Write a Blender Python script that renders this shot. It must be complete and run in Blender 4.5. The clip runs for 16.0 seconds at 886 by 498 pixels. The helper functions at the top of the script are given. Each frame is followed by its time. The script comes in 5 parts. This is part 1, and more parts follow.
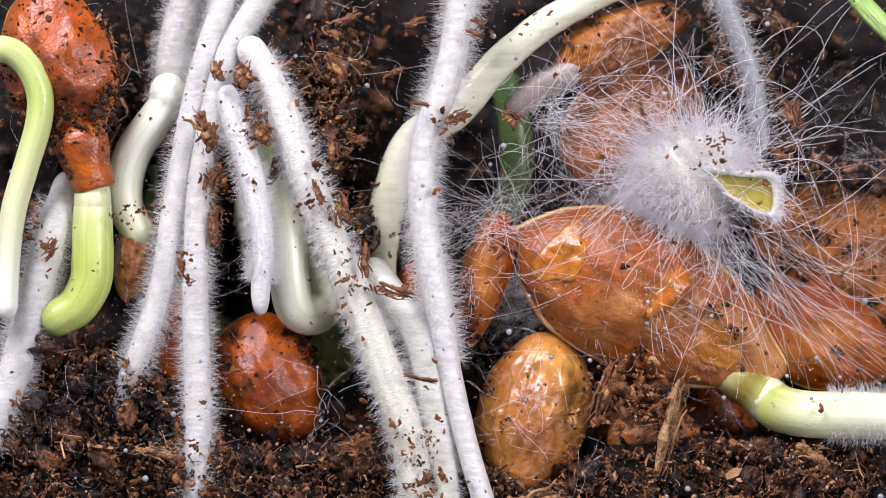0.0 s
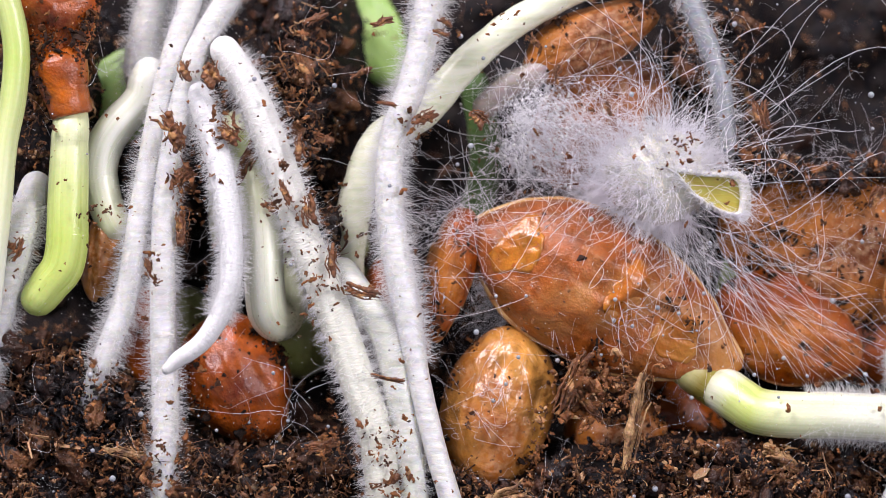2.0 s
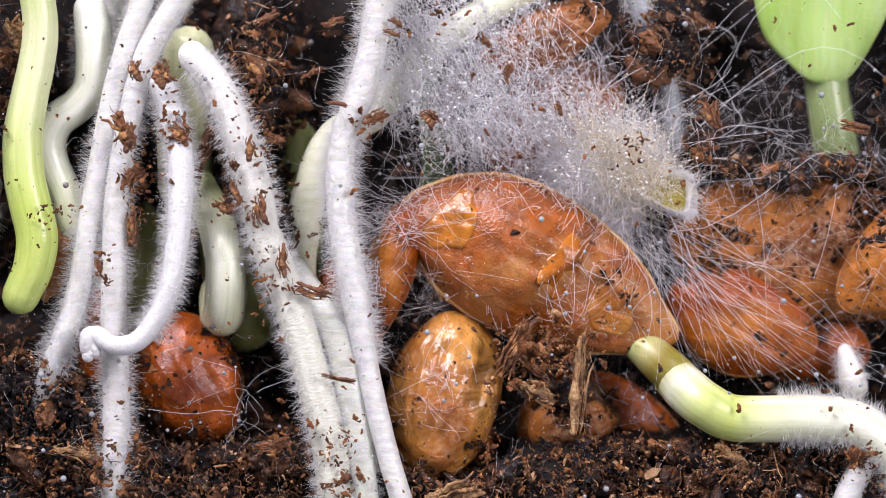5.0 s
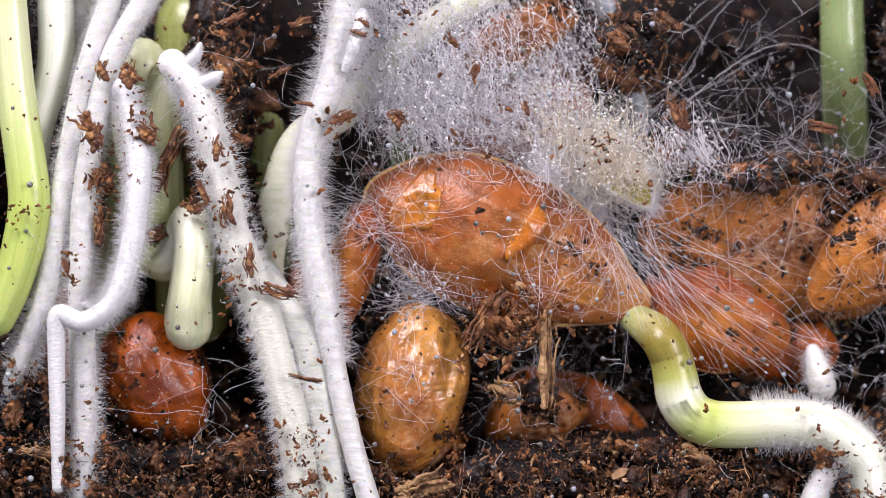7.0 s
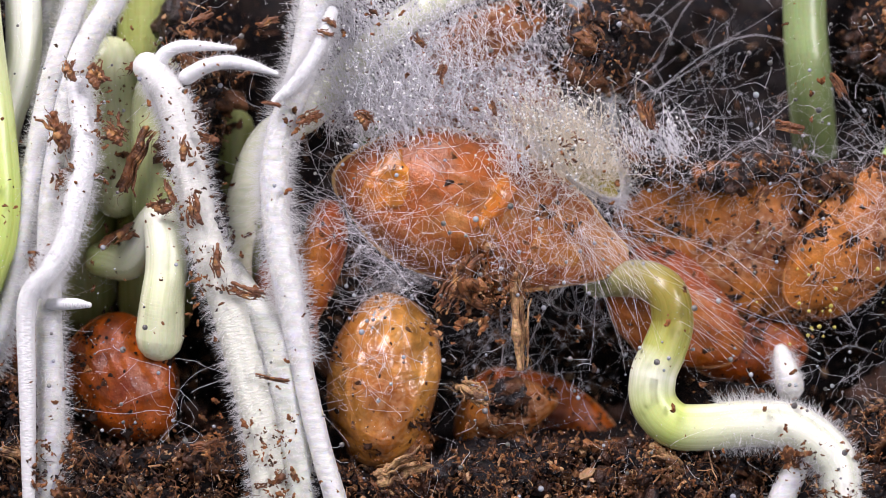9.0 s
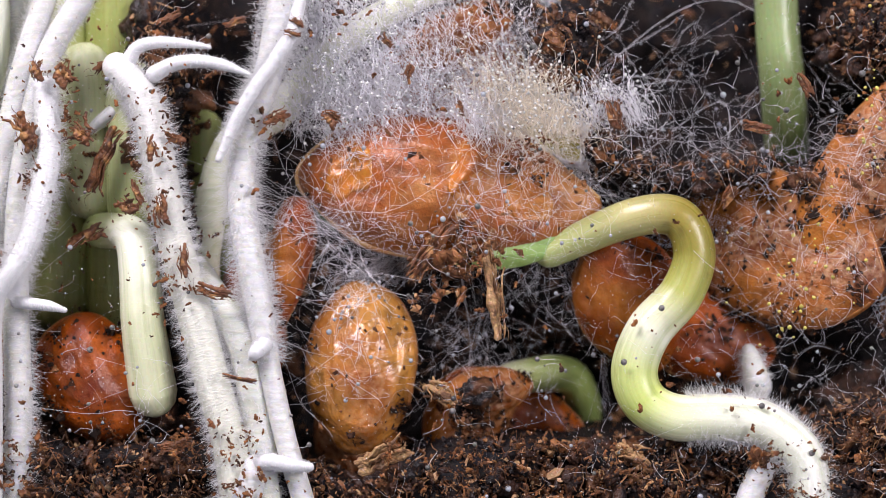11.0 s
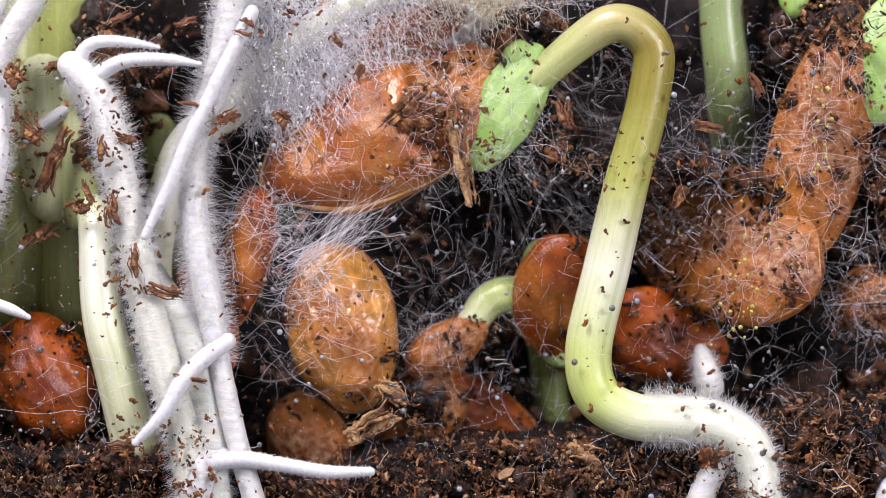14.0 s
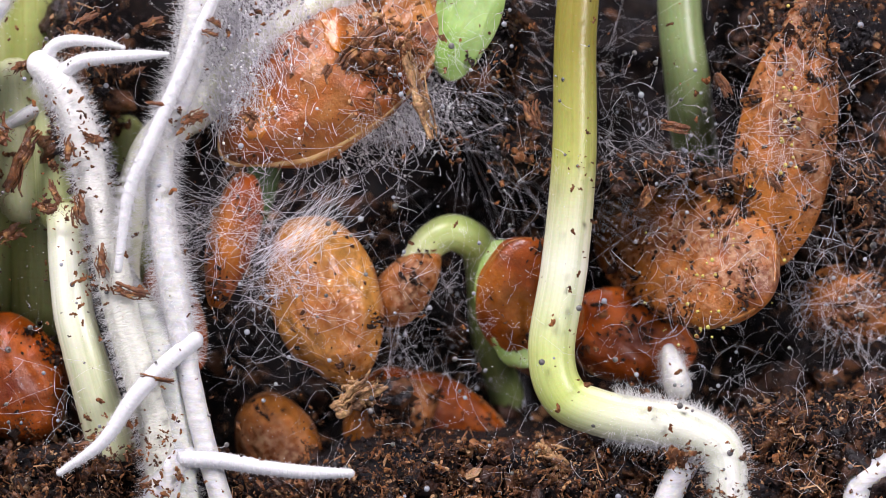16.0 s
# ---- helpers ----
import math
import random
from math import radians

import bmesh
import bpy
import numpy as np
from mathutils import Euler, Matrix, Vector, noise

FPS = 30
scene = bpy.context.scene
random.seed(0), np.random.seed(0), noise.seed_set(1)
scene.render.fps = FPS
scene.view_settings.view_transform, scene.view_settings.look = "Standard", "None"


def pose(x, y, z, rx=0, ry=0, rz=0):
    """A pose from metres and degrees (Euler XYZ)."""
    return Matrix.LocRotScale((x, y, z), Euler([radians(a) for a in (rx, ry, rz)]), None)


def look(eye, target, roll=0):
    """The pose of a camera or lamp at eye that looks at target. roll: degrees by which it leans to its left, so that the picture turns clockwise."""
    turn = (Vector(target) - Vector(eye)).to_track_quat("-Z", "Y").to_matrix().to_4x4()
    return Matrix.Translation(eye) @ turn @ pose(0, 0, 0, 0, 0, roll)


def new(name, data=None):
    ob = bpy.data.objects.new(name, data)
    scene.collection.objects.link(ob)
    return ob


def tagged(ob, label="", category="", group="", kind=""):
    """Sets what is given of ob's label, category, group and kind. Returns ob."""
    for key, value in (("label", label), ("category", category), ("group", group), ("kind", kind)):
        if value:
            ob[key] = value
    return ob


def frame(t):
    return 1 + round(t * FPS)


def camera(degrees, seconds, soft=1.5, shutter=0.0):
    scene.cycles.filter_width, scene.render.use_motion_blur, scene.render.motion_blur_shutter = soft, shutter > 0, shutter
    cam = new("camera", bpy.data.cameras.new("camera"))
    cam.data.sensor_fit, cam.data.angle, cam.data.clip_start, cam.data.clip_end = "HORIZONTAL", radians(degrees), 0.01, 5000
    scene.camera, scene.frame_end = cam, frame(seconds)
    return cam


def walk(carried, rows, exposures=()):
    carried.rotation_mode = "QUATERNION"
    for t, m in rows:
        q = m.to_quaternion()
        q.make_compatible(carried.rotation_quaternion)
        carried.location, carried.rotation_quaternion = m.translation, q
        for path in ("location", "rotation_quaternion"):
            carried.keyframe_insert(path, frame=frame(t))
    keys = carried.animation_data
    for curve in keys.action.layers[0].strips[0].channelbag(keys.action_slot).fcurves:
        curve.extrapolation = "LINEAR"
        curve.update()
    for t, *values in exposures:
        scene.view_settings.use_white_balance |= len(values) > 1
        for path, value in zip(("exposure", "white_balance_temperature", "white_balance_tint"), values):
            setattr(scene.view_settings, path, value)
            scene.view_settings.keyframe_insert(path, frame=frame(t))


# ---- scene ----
# The lens looks square on at a soil-filled growing box from 128 mm and is slid to the right along it.
MM = 0.001
S = 2.0e-5            # metres per unit of the plan (0.02 mm)
PAN = 29.15           # plan units per second of the slide
FOV = 14.0
DIST = 784 * S / math.tan(radians(FOV / 2))
MID = 784 + PAN * 8.0
cam = camera(FOV, 16.0, soft=0.6)
cam.data.dof.use_dof = True
cam.data.dof.focus_distance = DIST + 0.9 * MM
cam.data.dof.aperture_fstop = 38


def slide(t):
    x = (PAN * t - PAN * 8.0) * S
    return look((x, -DIST, 0), (x, 0, 0))


walk(cam, [(0.0, slide(0)), (4.0, slide(4)), (8.0, slide(8)), (12.0, slide(12)), (16.0, slide(16))])

# ---- light: a studio room with a soft lamp above the lens and a weaker one beside it ----
world = bpy.data.worlds.new("studio")
world.use_nodes = True
world.node_tree.nodes["Background"].inputs[0].default_value = (0.84, 0.835, 1.04, 1)
world.node_tree.nodes["Background"].inputs[1].default_value = 0.31
scene.world = world
scene.view_settings.exposure = 0.0


def softbox(name, eye, target, wide, high, power, colour):
    lamp = bpy.data.lights.new(name, "AREA")
    lamp.shape, lamp.size, lamp.size_y, lamp.energy, lamp.color = "RECTANGLE", wide, high, power, colour
    ob = new(name, lamp)
    ob.matrix_world = look(eye, target)
    return ob


softbox("key_softbox", (-0.09, -0.11, 0.17), (0, 0, 0), 0.10, 0.12, 0.82, (1.0, 0.92, 1.0))
softbox("side_softbox", (0.13, -0.14, 0.05), (0, 0, 0), 0.05, 0.08, 0.28, (1.0, 0.925, 0.995))


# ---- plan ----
def at(u, v, d):
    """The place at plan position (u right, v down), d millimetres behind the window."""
    k = 1 + d * MM / DIST
    return Vector(((u - MID) * S * k, d * MM, (441 - v) * S * k))


def shot(t, *pts):
    """Plan positions of points given beside the lens axis at time t."""
    return [(p[0] + PAN * t, *p[1:]) for p in pts]


# ---- materials ----
def surface(name, c1, c2, scale=900, rough=0.5, bump=0.3, bump_scale=6000, sss=0.0, coat=0.0, own=False, island=None,
            dots=0.0, spots=None, depth=2e-5, spec=0.5, through_light=0.0, stretch=1.0, wrinkle=0.0, soft_spots=0.06, coat_rough=0.2, dust=None, mottle=0.45, fine_stretch=None):
    m = bpy.data.materials.new(name)
    m.use_nodes = True
    nt = m.node_tree
    nd, ln = nt.nodes, nt.links
    b = nd["Principled BSDF"]
    tc = nd.new("ShaderNodeTexCoord")

    def noise_node(sc, detail=4, along=stretch):
        n = nd.new("ShaderNodeTexNoise")
        n.inputs["Scale"].default_value, n.inputs["Detail"].default_value = sc, detail
        mp = nd.new("ShaderNodeMapping")
        mp.inputs["Scale"].default_value = (along, 1, 1)
        source = tc.outputs["Object"]
        if along != stretch:
            oi = nd.new("ShaderNodeObjectInfo")
            move = nd.new("ShaderNodeCombineXYZ")
            ln.new(oi.outputs["Random"], move.inputs[0])
            add = nd.new("ShaderNodeVectorMath")
            ln.new(source, add.inputs[0])
            ln.new(move.outputs[0], add.inputs[1])
            source = add.outputs[0]
        ln.new(source, mp.inputs["Vector"])
        ln.new(mp.outputs[0], n.inputs["Vector"])
        return n

    def mixed(fac, a, c, kind="MIX"):
        x = nd.new("ShaderNodeMix")
        x.data_type, x.blend_type = "RGBA", kind
        for sock, val in ((x.inputs[0], fac), (x.inputs[6], a), (x.inputs[7], c)):
            if isinstance(val, bpy.types.NodeSocket):
                ln.new(val, sock)
            elif isinstance(val, tuple):
                sock.default_value = (*val, 1)
            else:
                sock.default_value = val
        return x.outputs[2]

    def ramp(src, lo, hi):
        r = nd.new("ShaderNodeMapRange")
        r.inputs[1].default_value, r.inputs[2].default_value = lo, hi
        ln.new(src, r.inputs[0])
        return r.outputs[0]

    col = mixed(ramp(noise_node(scale).outputs["Fac"], 0.35, 0.65), c1, c2)
    mid = noise_node(scale * 4.5, 6)
    col = mixed(mottle, col, ramp(mid.outputs["Fac"], 0.28, 0.72), "OVERLAY")
    if island:
        g = nd.new("ShaderNodeNewGeometry")
        cr = nd.new("ShaderNodeValToRGB")
        while len(cr.color_ramp.elements) < len(island):
            cr.color_ramp.elements.new(0.5)
        for el, (p, c) in zip(cr.color_ramp.elements, island):
            el.position, el.color = p, (*c, 1)
        ln.new(g.outputs["Random Per Island"], cr.inputs[0])
        col = mixed(0.75, col, cr.outputs[0])
    if own:
        oi = nd.new("ShaderNodeObjectInfo")
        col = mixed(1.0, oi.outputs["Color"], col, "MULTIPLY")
    if spots:
        col = mixed(ramp(noise_node(spots[0], 6).outputs["Fac"], spots[1], spots[1] + soft_spots), col, spots[2])
    if dust:
        film = nd.new("ShaderNodeMath")
        film.operation = "MULTIPLY"
        ln.new(ramp(noise_node(dust[0], 3).outputs["Fac"], 0.40, 0.66), film.inputs[0])
        ln.new(ramp(noise_node(4200, 5).outputs["Fac"], 0.40, 0.64), film.inputs[1])
        thin = nd.new("ShaderNodeMath")
        thin.operation = "MULTIPLY"
        ln.new(film.outputs[0], thin.inputs[0])
        thin.inputs[1].default_value = dust[1]
        col = mixed(thin.outputs[0], col, dust[2])
    fine = noise_node(bump_scale, 6, stretch if fine_stretch is None else fine_stretch)
    col = mixed(0.30, col, fine.outputs["Color"], "SOFT_LIGHT")
    ln.new(col, b.inputs["Base Color"])
    b.inputs["Roughness"].default_value = rough
    b.inputs["Specular IOR Level"].default_value = spec
    rr = nd.new("ShaderNodeMapRange")
    rr.inputs[3].default_value, rr.inputs[4].default_value = max(rough - 0.15, 0.05), min(rough + 0.15, 1)
    ln.new(noise_node(scale * 2.2).outputs["Fac"], rr.inputs[0])
    ln.new(rr.outputs[0], b.inputs["Roughness"])
    if sss:
        b.inputs["Subsurface Weight"].default_value = sss
        b.inputs["Subsurface Radius"].default_value = (1.0, 0.9, 0.5)
        b.inputs["Subsurface Scale"].default_value = 0.0005
    if coat:
        b.inputs["Coat Weight"].default_value = coat
        b.inputs["Coat Roughness"].default_value = coat_rough
    bp = nd.new("ShaderNodeBump")
    bp.inputs["Strength"].default_value, bp.inputs["Distance"].default_value = bump, depth
    height = fine.outputs["Fac"]
    if dots:
        vo = nd.new("ShaderNodeTexVoronoi")
        vo.inputs["Scale"].default_value = dots
        ln.new(tc.outputs["Object"], vo.inputs["Vector"])
        mx = nd.new("ShaderNodeMath")
        mx.operation = "ADD"
        ln.new(vo.outputs["Distance"], mx.inputs[0])
        ln.new(height, mx.inputs[1])
        height = mx.outputs[0]
    ln.new(height, bp.inputs["Height"])
    if wrinkle:
        fold = nd.new("ShaderNodeBump")
        fold.inputs["Strength"].default_value, fold.inputs["Distance"].default_value = 1.0, wrinkle
        crease = noise_node(760, 3)
        crease.inputs["Distortion"].default_value = 1.2
        ln.new(crease.outputs["Fac"], fold.inputs["Height"])
        ln.new(fold.outputs[0], bp.inputs["Normal"])
    ln.new(bp.outputs[0], b.inputs["Normal"])
    ln.new(bp.outputs[0], b.inputs["Coat Normal"])
    if through_light:
        tl = nd.new("ShaderNodeBsdfTranslucent")
        ms = nd.new("ShaderNodeMixShader")
        ms.inputs[0].default_value = through_light
        ln.new(col, tl.inputs["Color"])
        ln.new(b.outputs[0], ms.inputs[1])
        ln.new(tl.outputs[0], ms.inputs[2])
        ln.new(ms.outputs[0], nd["Material Output"].inputs["Surface"])
    return m


SOIL_RAMP = [(0.0, (0.009, 0.008, 0.010)), (0.50, (0.022, 0.012, 0.010)), (0.72, (0.080, 0.034, 0.015)),
             (0.88, (0.25, 0.115, 0.045)), (1.0, (0.54, 0.34, 0.18))]
# Wet peat, its colour blackened further to stand for unlit hollows.
M_BASE = surface("wet_peat_hollow_shade", (0.006, 0.006, 0.008), (0.020, 0.014, 0.012), 1800, 0.7, 1.0, 4000, depth=1e-4, spec=0.15)
M_DIRT = surface("black_peat", (0.010, 0.006, 0.005), (0.06, 0.027, 0.013), 2500, 0.8, 1.0, 7000, depth=8e-5, spec=0.2,
                 island=[(0.0, (0.008, 0.006, 0.005)), (0.5, (0.028, 0.014, 0.009)), (0.8, (0.10, 0.036, 0.013)), (1.0, (0.30, 0.12, 0.04))])
M_CRUMB = surface("peat_crumbs", (0.012, 0.007, 0.006), (0.18, 0.07, 0.026), 2500, 0.36, 1.0, 7000, depth=1e-4, island=SOIL_RAMP, spots=(330, 0.51, (0.014, 0.012, 0.014)), spec=0.35)
M_FIBRE = surface("peat_fibre", (0.05, 0.018, 0.007), (0.30, 0.125, 0.042), 3000, 0.45, 1.0, 8000, depth=8e-5, spec=0.3,
                  island=[(0.0, (0.016, 0.008, 0.006)), (0.45, (0.060, 0.024, 0.011)), (0.80, (0.26, 0.110, 0.042)), (1.0, (0.58, 0.36, 0.19))], spots=(330, 0.55, (0.016, 0.012, 0.012)))
M_CLOD = surface("matted_peat", (0.012, 0.008, 0.007), (0.14, 0.048, 0.015), 2600, 0.42, 1.0, 5000, depth=1.6e-4, spec=0.35,
                 island=[(0.0, (0.016, 0.012, 0.013)), (0.55, (0.040, 0.017, 0.010)), (1.0, (0.21, 0.088, 0.034))], spots=(900, 0.52, (0.015, 0.012, 0.013)))
M_FLAKE = surface("bark_flake", (0.10, 0.032, 0.010), (0.42, 0.17, 0.055), 2600, 0.45, 1.0, 7000, depth=1e-4, spec=0.3,
                  island=[(0.0, (0.045, 0.018, 0.009)), (0.5, (0.13, 0.050, 0.018)), (0.85, (0.29, 0.125, 0.045)), (1.0, (0.58, 0.37, 0.19))])
M_SPECK = surface("brown_speck", (0.025, 0.010, 0.005), (0.26, 0.10, 0.03), 1600, 0.6, 1.0, 8000, depth=8e-5, spec=0.3)
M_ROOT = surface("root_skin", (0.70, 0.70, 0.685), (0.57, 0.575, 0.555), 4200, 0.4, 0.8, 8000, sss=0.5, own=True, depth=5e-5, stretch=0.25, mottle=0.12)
M_GROWN = surface("growing_root_skin", (0.72, 0.72, 0.71), (0.60, 0.60, 0.585), 2600, 0.4, 1.0, 6000, own=True, stretch=0.0, depth=4e-5, mottle=0.08, fine_stretch=2.2)
M_HAIR = surface("root_hair", (0.92, 0.92, 0.92), (0.88, 0.88, 0.88), 1200, 0.5, 0.0, 9000, through_light=0.5, mottle=0.08)
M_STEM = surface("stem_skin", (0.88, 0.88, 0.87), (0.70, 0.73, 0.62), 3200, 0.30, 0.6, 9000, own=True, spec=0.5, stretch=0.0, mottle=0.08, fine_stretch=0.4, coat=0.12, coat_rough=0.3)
M_LEAF = surface("cotyledon_skin", (0.26, 0.45, 0.085), (0.42, 0.60, 0.21), 420, 0.4, 0.35, 9000, sss=0.2, dots=9000, mottle=0.08)
M_LEAF_PALE = surface("streaked_cotyledon_skin", (0.30, 0.46, 0.10), (0.44, 0.60, 0.22), 700, 0.38, 0.35, 9000, sss=0.2, dots=9000, stretch=0.07, mottle=0.08)
M_THREAD = surface("mould_thread", (0.92, 0.90, 0.95), (0.95, 0.95, 0.96), 900, 0.5, 0.0, through_light=0.45, mottle=0.08)
M_DECAY = surface("beige_mould", (0.82, 0.72, 0.54), (0.90, 0.85, 0.76), 500, 0.6, 0.0, through_light=0.4, mottle=0.08)
M_DROP = surface("droplet", (0.50, 0.52, 0.56), (0.30, 0.32, 0.35), 1500, 0.12, 0.0, through_light=0.3, mottle=0.08)
M_YELLOW = surface("yellow_spores", (0.56, 0.50, 0.12), (0.40, 0.34, 0.07), 2500, 0.6, 0.3)
M_SPORE = surface("ripe_spore_head", (0.05, 0.05, 0.048), (0.22, 0.215, 0.20), 2500, 0.35, 0.3)
M_DOT = surface("spore_head", (0.92, 0.92, 0.88), (0.55, 0.56, 0.56), 1200, 0.3, 0.0, through_light=0.3, mottle=0.08)
M_WOOD = surface("wood_chip", (0.42, 0.25, 0.11), (0.17, 0.08, 0.03), 2200, 0.55, 1.0, 7000, depth=1e-4, spots=(1500, 0.55, (0.10, 0.045, 0.018)))
M_BARK = surface("bark_strip", (0.20, 0.072, 0.021), (0.07, 0.025, 0.010), 2200, 0.5, 1.0, 7000, depth=1e-4, spots=(1200, 0.57, (0.38, 0.18, 0.06)))


def seed_skin(name, c1, c2, spot, rough=0.36, coat=0.4, wrinkle=1.2e-4, grain=1.6e-5, dust=0.2, shine=0.12):
    return surface(name, c1, c2, 420, rough, 1.0, 21000, sss=0.08, coat=coat, dots=9000, spots=(300, 0.50, spot), depth=grain, spec=0.22,
                   wrinkle=wrinkle, soft_spots=0.16, coat_rough=shine, dust=(420, dust, (0.72, 0.50, 0.30)))


M_SEED_RED = seed_skin("seed_coat_red", (0.32, 0.056, 0.002), (0.42, 0.096, 0.003), (0.14, 0.020, 0.003), 0.34, 0.6, 0.8e-4, 1.5e-5, 0.05)
M_SEED_ORANGE = seed_skin("seed_coat_orange", (0.29, 0.060, 0.002), (0.17, 0.026, 0.001), (0.40, 0.125, 0.006), 0.34, 0.6, 0.7e-4, 1.5e-5, 0.10)
M_SEED_COAT = seed_skin("seed_coat_tan", (0.31, 0.082, 0.010), (0.20, 0.042, 0.005), (0.44, 0.18, 0.042), 0.36, 0.5, 0.9e-4, 1.6e-5, 0.22)
M_SEED_AMBER = seed_skin("seed_coat_amber", (0.52, 0.25, 0.055), (0.42, 0.145, 0.016), (0.28, 0.080, 0.012), 0.30, 0.9, 2.0e-4, 0.8e-5, 0.28, 0.13)
M_SEED_BROWN = seed_skin("seed_coat_brown", (0.38, 0.135, 0.020), (0.25, 0.066, 0.009), (0.12, 0.030, 0.006), 0.45, 0.2, 1.1e-4, 2.0e-5, 0.36)
M_SEED_PINK = seed_skin("seed_coat_pinkish", (0.48, 0.18, 0.065), (0.36, 0.11, 0.03), (0.24, 0.07, 0.022), 0.45, 0.2, 1.2e-4, 2.0e-5, 0.4)
M_CREAM = surface("pale_membrane", (0.46, 0.20, 0.030), (0.36, 0.115, 0.008), 500, 0.4, 1.0, 12000, coat=0.3, dots=9000, depth=1.2e-5, sss=0.08, mottle=0.08)
M_RIM = surface("seed_rim", (0.66, 0.42, 0.17), (0.44, 0.20, 0.06), 1500, 0.35, 0.5, 6000, coat=0.2, mottle=0.08)
M_SEAM = surface("seed_seam", (0.36, 0.15, 0.035), (0.22, 0.07, 0.014), 1500, 0.4, 0.5, 6000, coat=0.2)
M_PATCH = surface("inner_membrane", (0.44, 0.155, 0.008), (0.36, 0.10, 0.004), 420, 0.3, 1.0, 9000, coat=0.5, dots=11000, depth=1.0e-5, sss=0.08)


# ---- mesh tools ----
class Buf:
    """Collects vertices and faces of one mesh."""

    def __init__(self):
        self.v, self.f, self.n = [], [], 0

    def add(self, verts, faces):
        self.v.append(np.asarray(verts, float).reshape(-1, 3))
        self.f += [tuple(i + self.n for i in f) for f in faces]
        self.n += len(self.v[-1])

    def many(self, verts, faces):
        """verts (count, k, 3), with one face list for all."""
        c, k = verts.shape[:2]
        self.v.append(verts.reshape(-1, 3))
        for j in range(c):
            o = self.n + j * k
            self.f += [tuple(i + o for i in f) for f in faces]
        self.n += c * k

    def mesh(self, name, material, smooth=True):
        me = bpy.data.meshes.new(name)
        me.from_pydata(np.concatenate(self.v).tolist(), [], self.f)
        if smooth:
            me.polygons.foreach_set("use_smooth", [True] * len(me.polygons))
        me.materials.append(material)
        me.update()
        return me


def part(name, buf, material, parent=None, label="", smooth=True, kind=""):
    ob = new(name, buf.mesh(name, material, smooth))
    ob.parent = parent
    return tagged(ob, label, kind=kind)


def spline(ctrl, n):
    """n places on a smooth line through the control places, spaced evenly in their count."""
    c = np.asarray(ctrl, float)
    if len(c) == 1:
        return np.repeat(c, n, 0)
    p = np.vstack([2 * c[0] - c[1], c, 2 * c[-1] - c[-2]])
    out = []
    for x in np.linspace(0, len(c) - 1, n):
        i = min(int(x), len(c) - 2)
        f = x - i
        a, b, d, e = p[i], p[i + 1], p[i + 2], p[i + 3]
        out.append(0.5 * (2 * b + (d - a) * f + (2 * a - 5 * b + 4 * d - e) * f * f + (3 * b - a - 3 * d + e) * f ** 3))
    return np.array(out)


def frames_along(pts):
    tan = np.gradient(pts, axis=0)
    tan /= np.linalg.norm(tan, axis=1)[:, None] + 1e-12
    n1 = np.cross(tan, (0, 1, 0.001))
    n1 /= np.linalg.norm(n1, axis=1)[:, None] + 1e-12
    return tan, n1, np.cross(tan, n1)


def sweep(pts, radii, sides=14, round_ends=True, uneven=0.0):
    """A tube along pts with rounded ends: vertices and faces."""
    pts = np.asarray(pts, float)
    radii = np.asarray(radii, float) * np.ones(len(pts))
    tan, n1, n2 = frames_along(pts)
    rings = [(p, r, a, b) for p, r, a, b in zip(pts, radii, n1, n2)]
    if round_ends:
        head = [(pts[0] - tan[0] * radii[0] * math.sin(q), radii[0] * math.cos(q), n1[0], n2[0]) for q in (1.35, 0.95, 0.5)]
        tail = [(pts[-1] + tan[-1] * radii[-1] * math.sin(q), radii[-1] * math.cos(q), n1[-1], n2[-1]) for q in (0.5, 0.95, 1.35)]
        rings = head + rings + tail
    ang = np.linspace(0, 2 * math.pi, sides, endpoint=False)
    verts = []
    for p, r, a, b in rings:
        ring = p + r * (np.cos(ang)[:, None] * a + np.sin(ang)[:, None] * b)
        if uneven:
            ring = np.array([p + (q - p) * (1 + uneven * noise.noise(Vector(q) * 1600)) for q in ring])
        verts.append(ring)
    faces = []
    for i in range(len(rings) - 1):
        for j in range(sides):
            k = (j + 1) % sides
            faces.append((i * sides + j, i * sides + k, (i + 1) * sides + k, (i + 1) * sides + j))
    faces.append(tuple(range(sides))[::-1])
    faces.append(tuple((len(rings) - 1) * sides + j for j in range(sides)))
    return np.concatenate(verts), faces


def lines(buf, paths, radius, taper=0.3):
    """Thin three-sided threads. paths: (count, k, 3)."""
    c, k = paths.shape[:2]
    tan = np.gradient(paths, axis=1)
    tan /= np.linalg.norm(tan, axis=2)[..., None] + 1e-12
    ref = np.array((0.13, 0.97, 0.21))
    n1 = np.cross(tan, ref)
    n1 /= np.linalg.norm(n1, axis=2)[..., None] + 1e-12
    n2 = np.cross(tan, n1)
    rad = (np.asarray(radius) * np.ones(c))[:, None, None] * np.linspace(1, taper, k)[None, :, None]
    verts = np.stack([paths + rad * (math.cos(a) * n1 + math.sin(a) * n2) for a in (0, 2.094, 4.189)], axis=2)
    faces = []
    for i in range(k - 1):
        for j in range(3):
            q = (j + 1) % 3
            faces.append((i * 3 + j, i * 3 + q, i * 3 + 3 + q, i * 3 + 3 + j))
    buf.many(verts.reshape(c, k * 3, 3), faces)


RNG = np.random.default_rng(7)


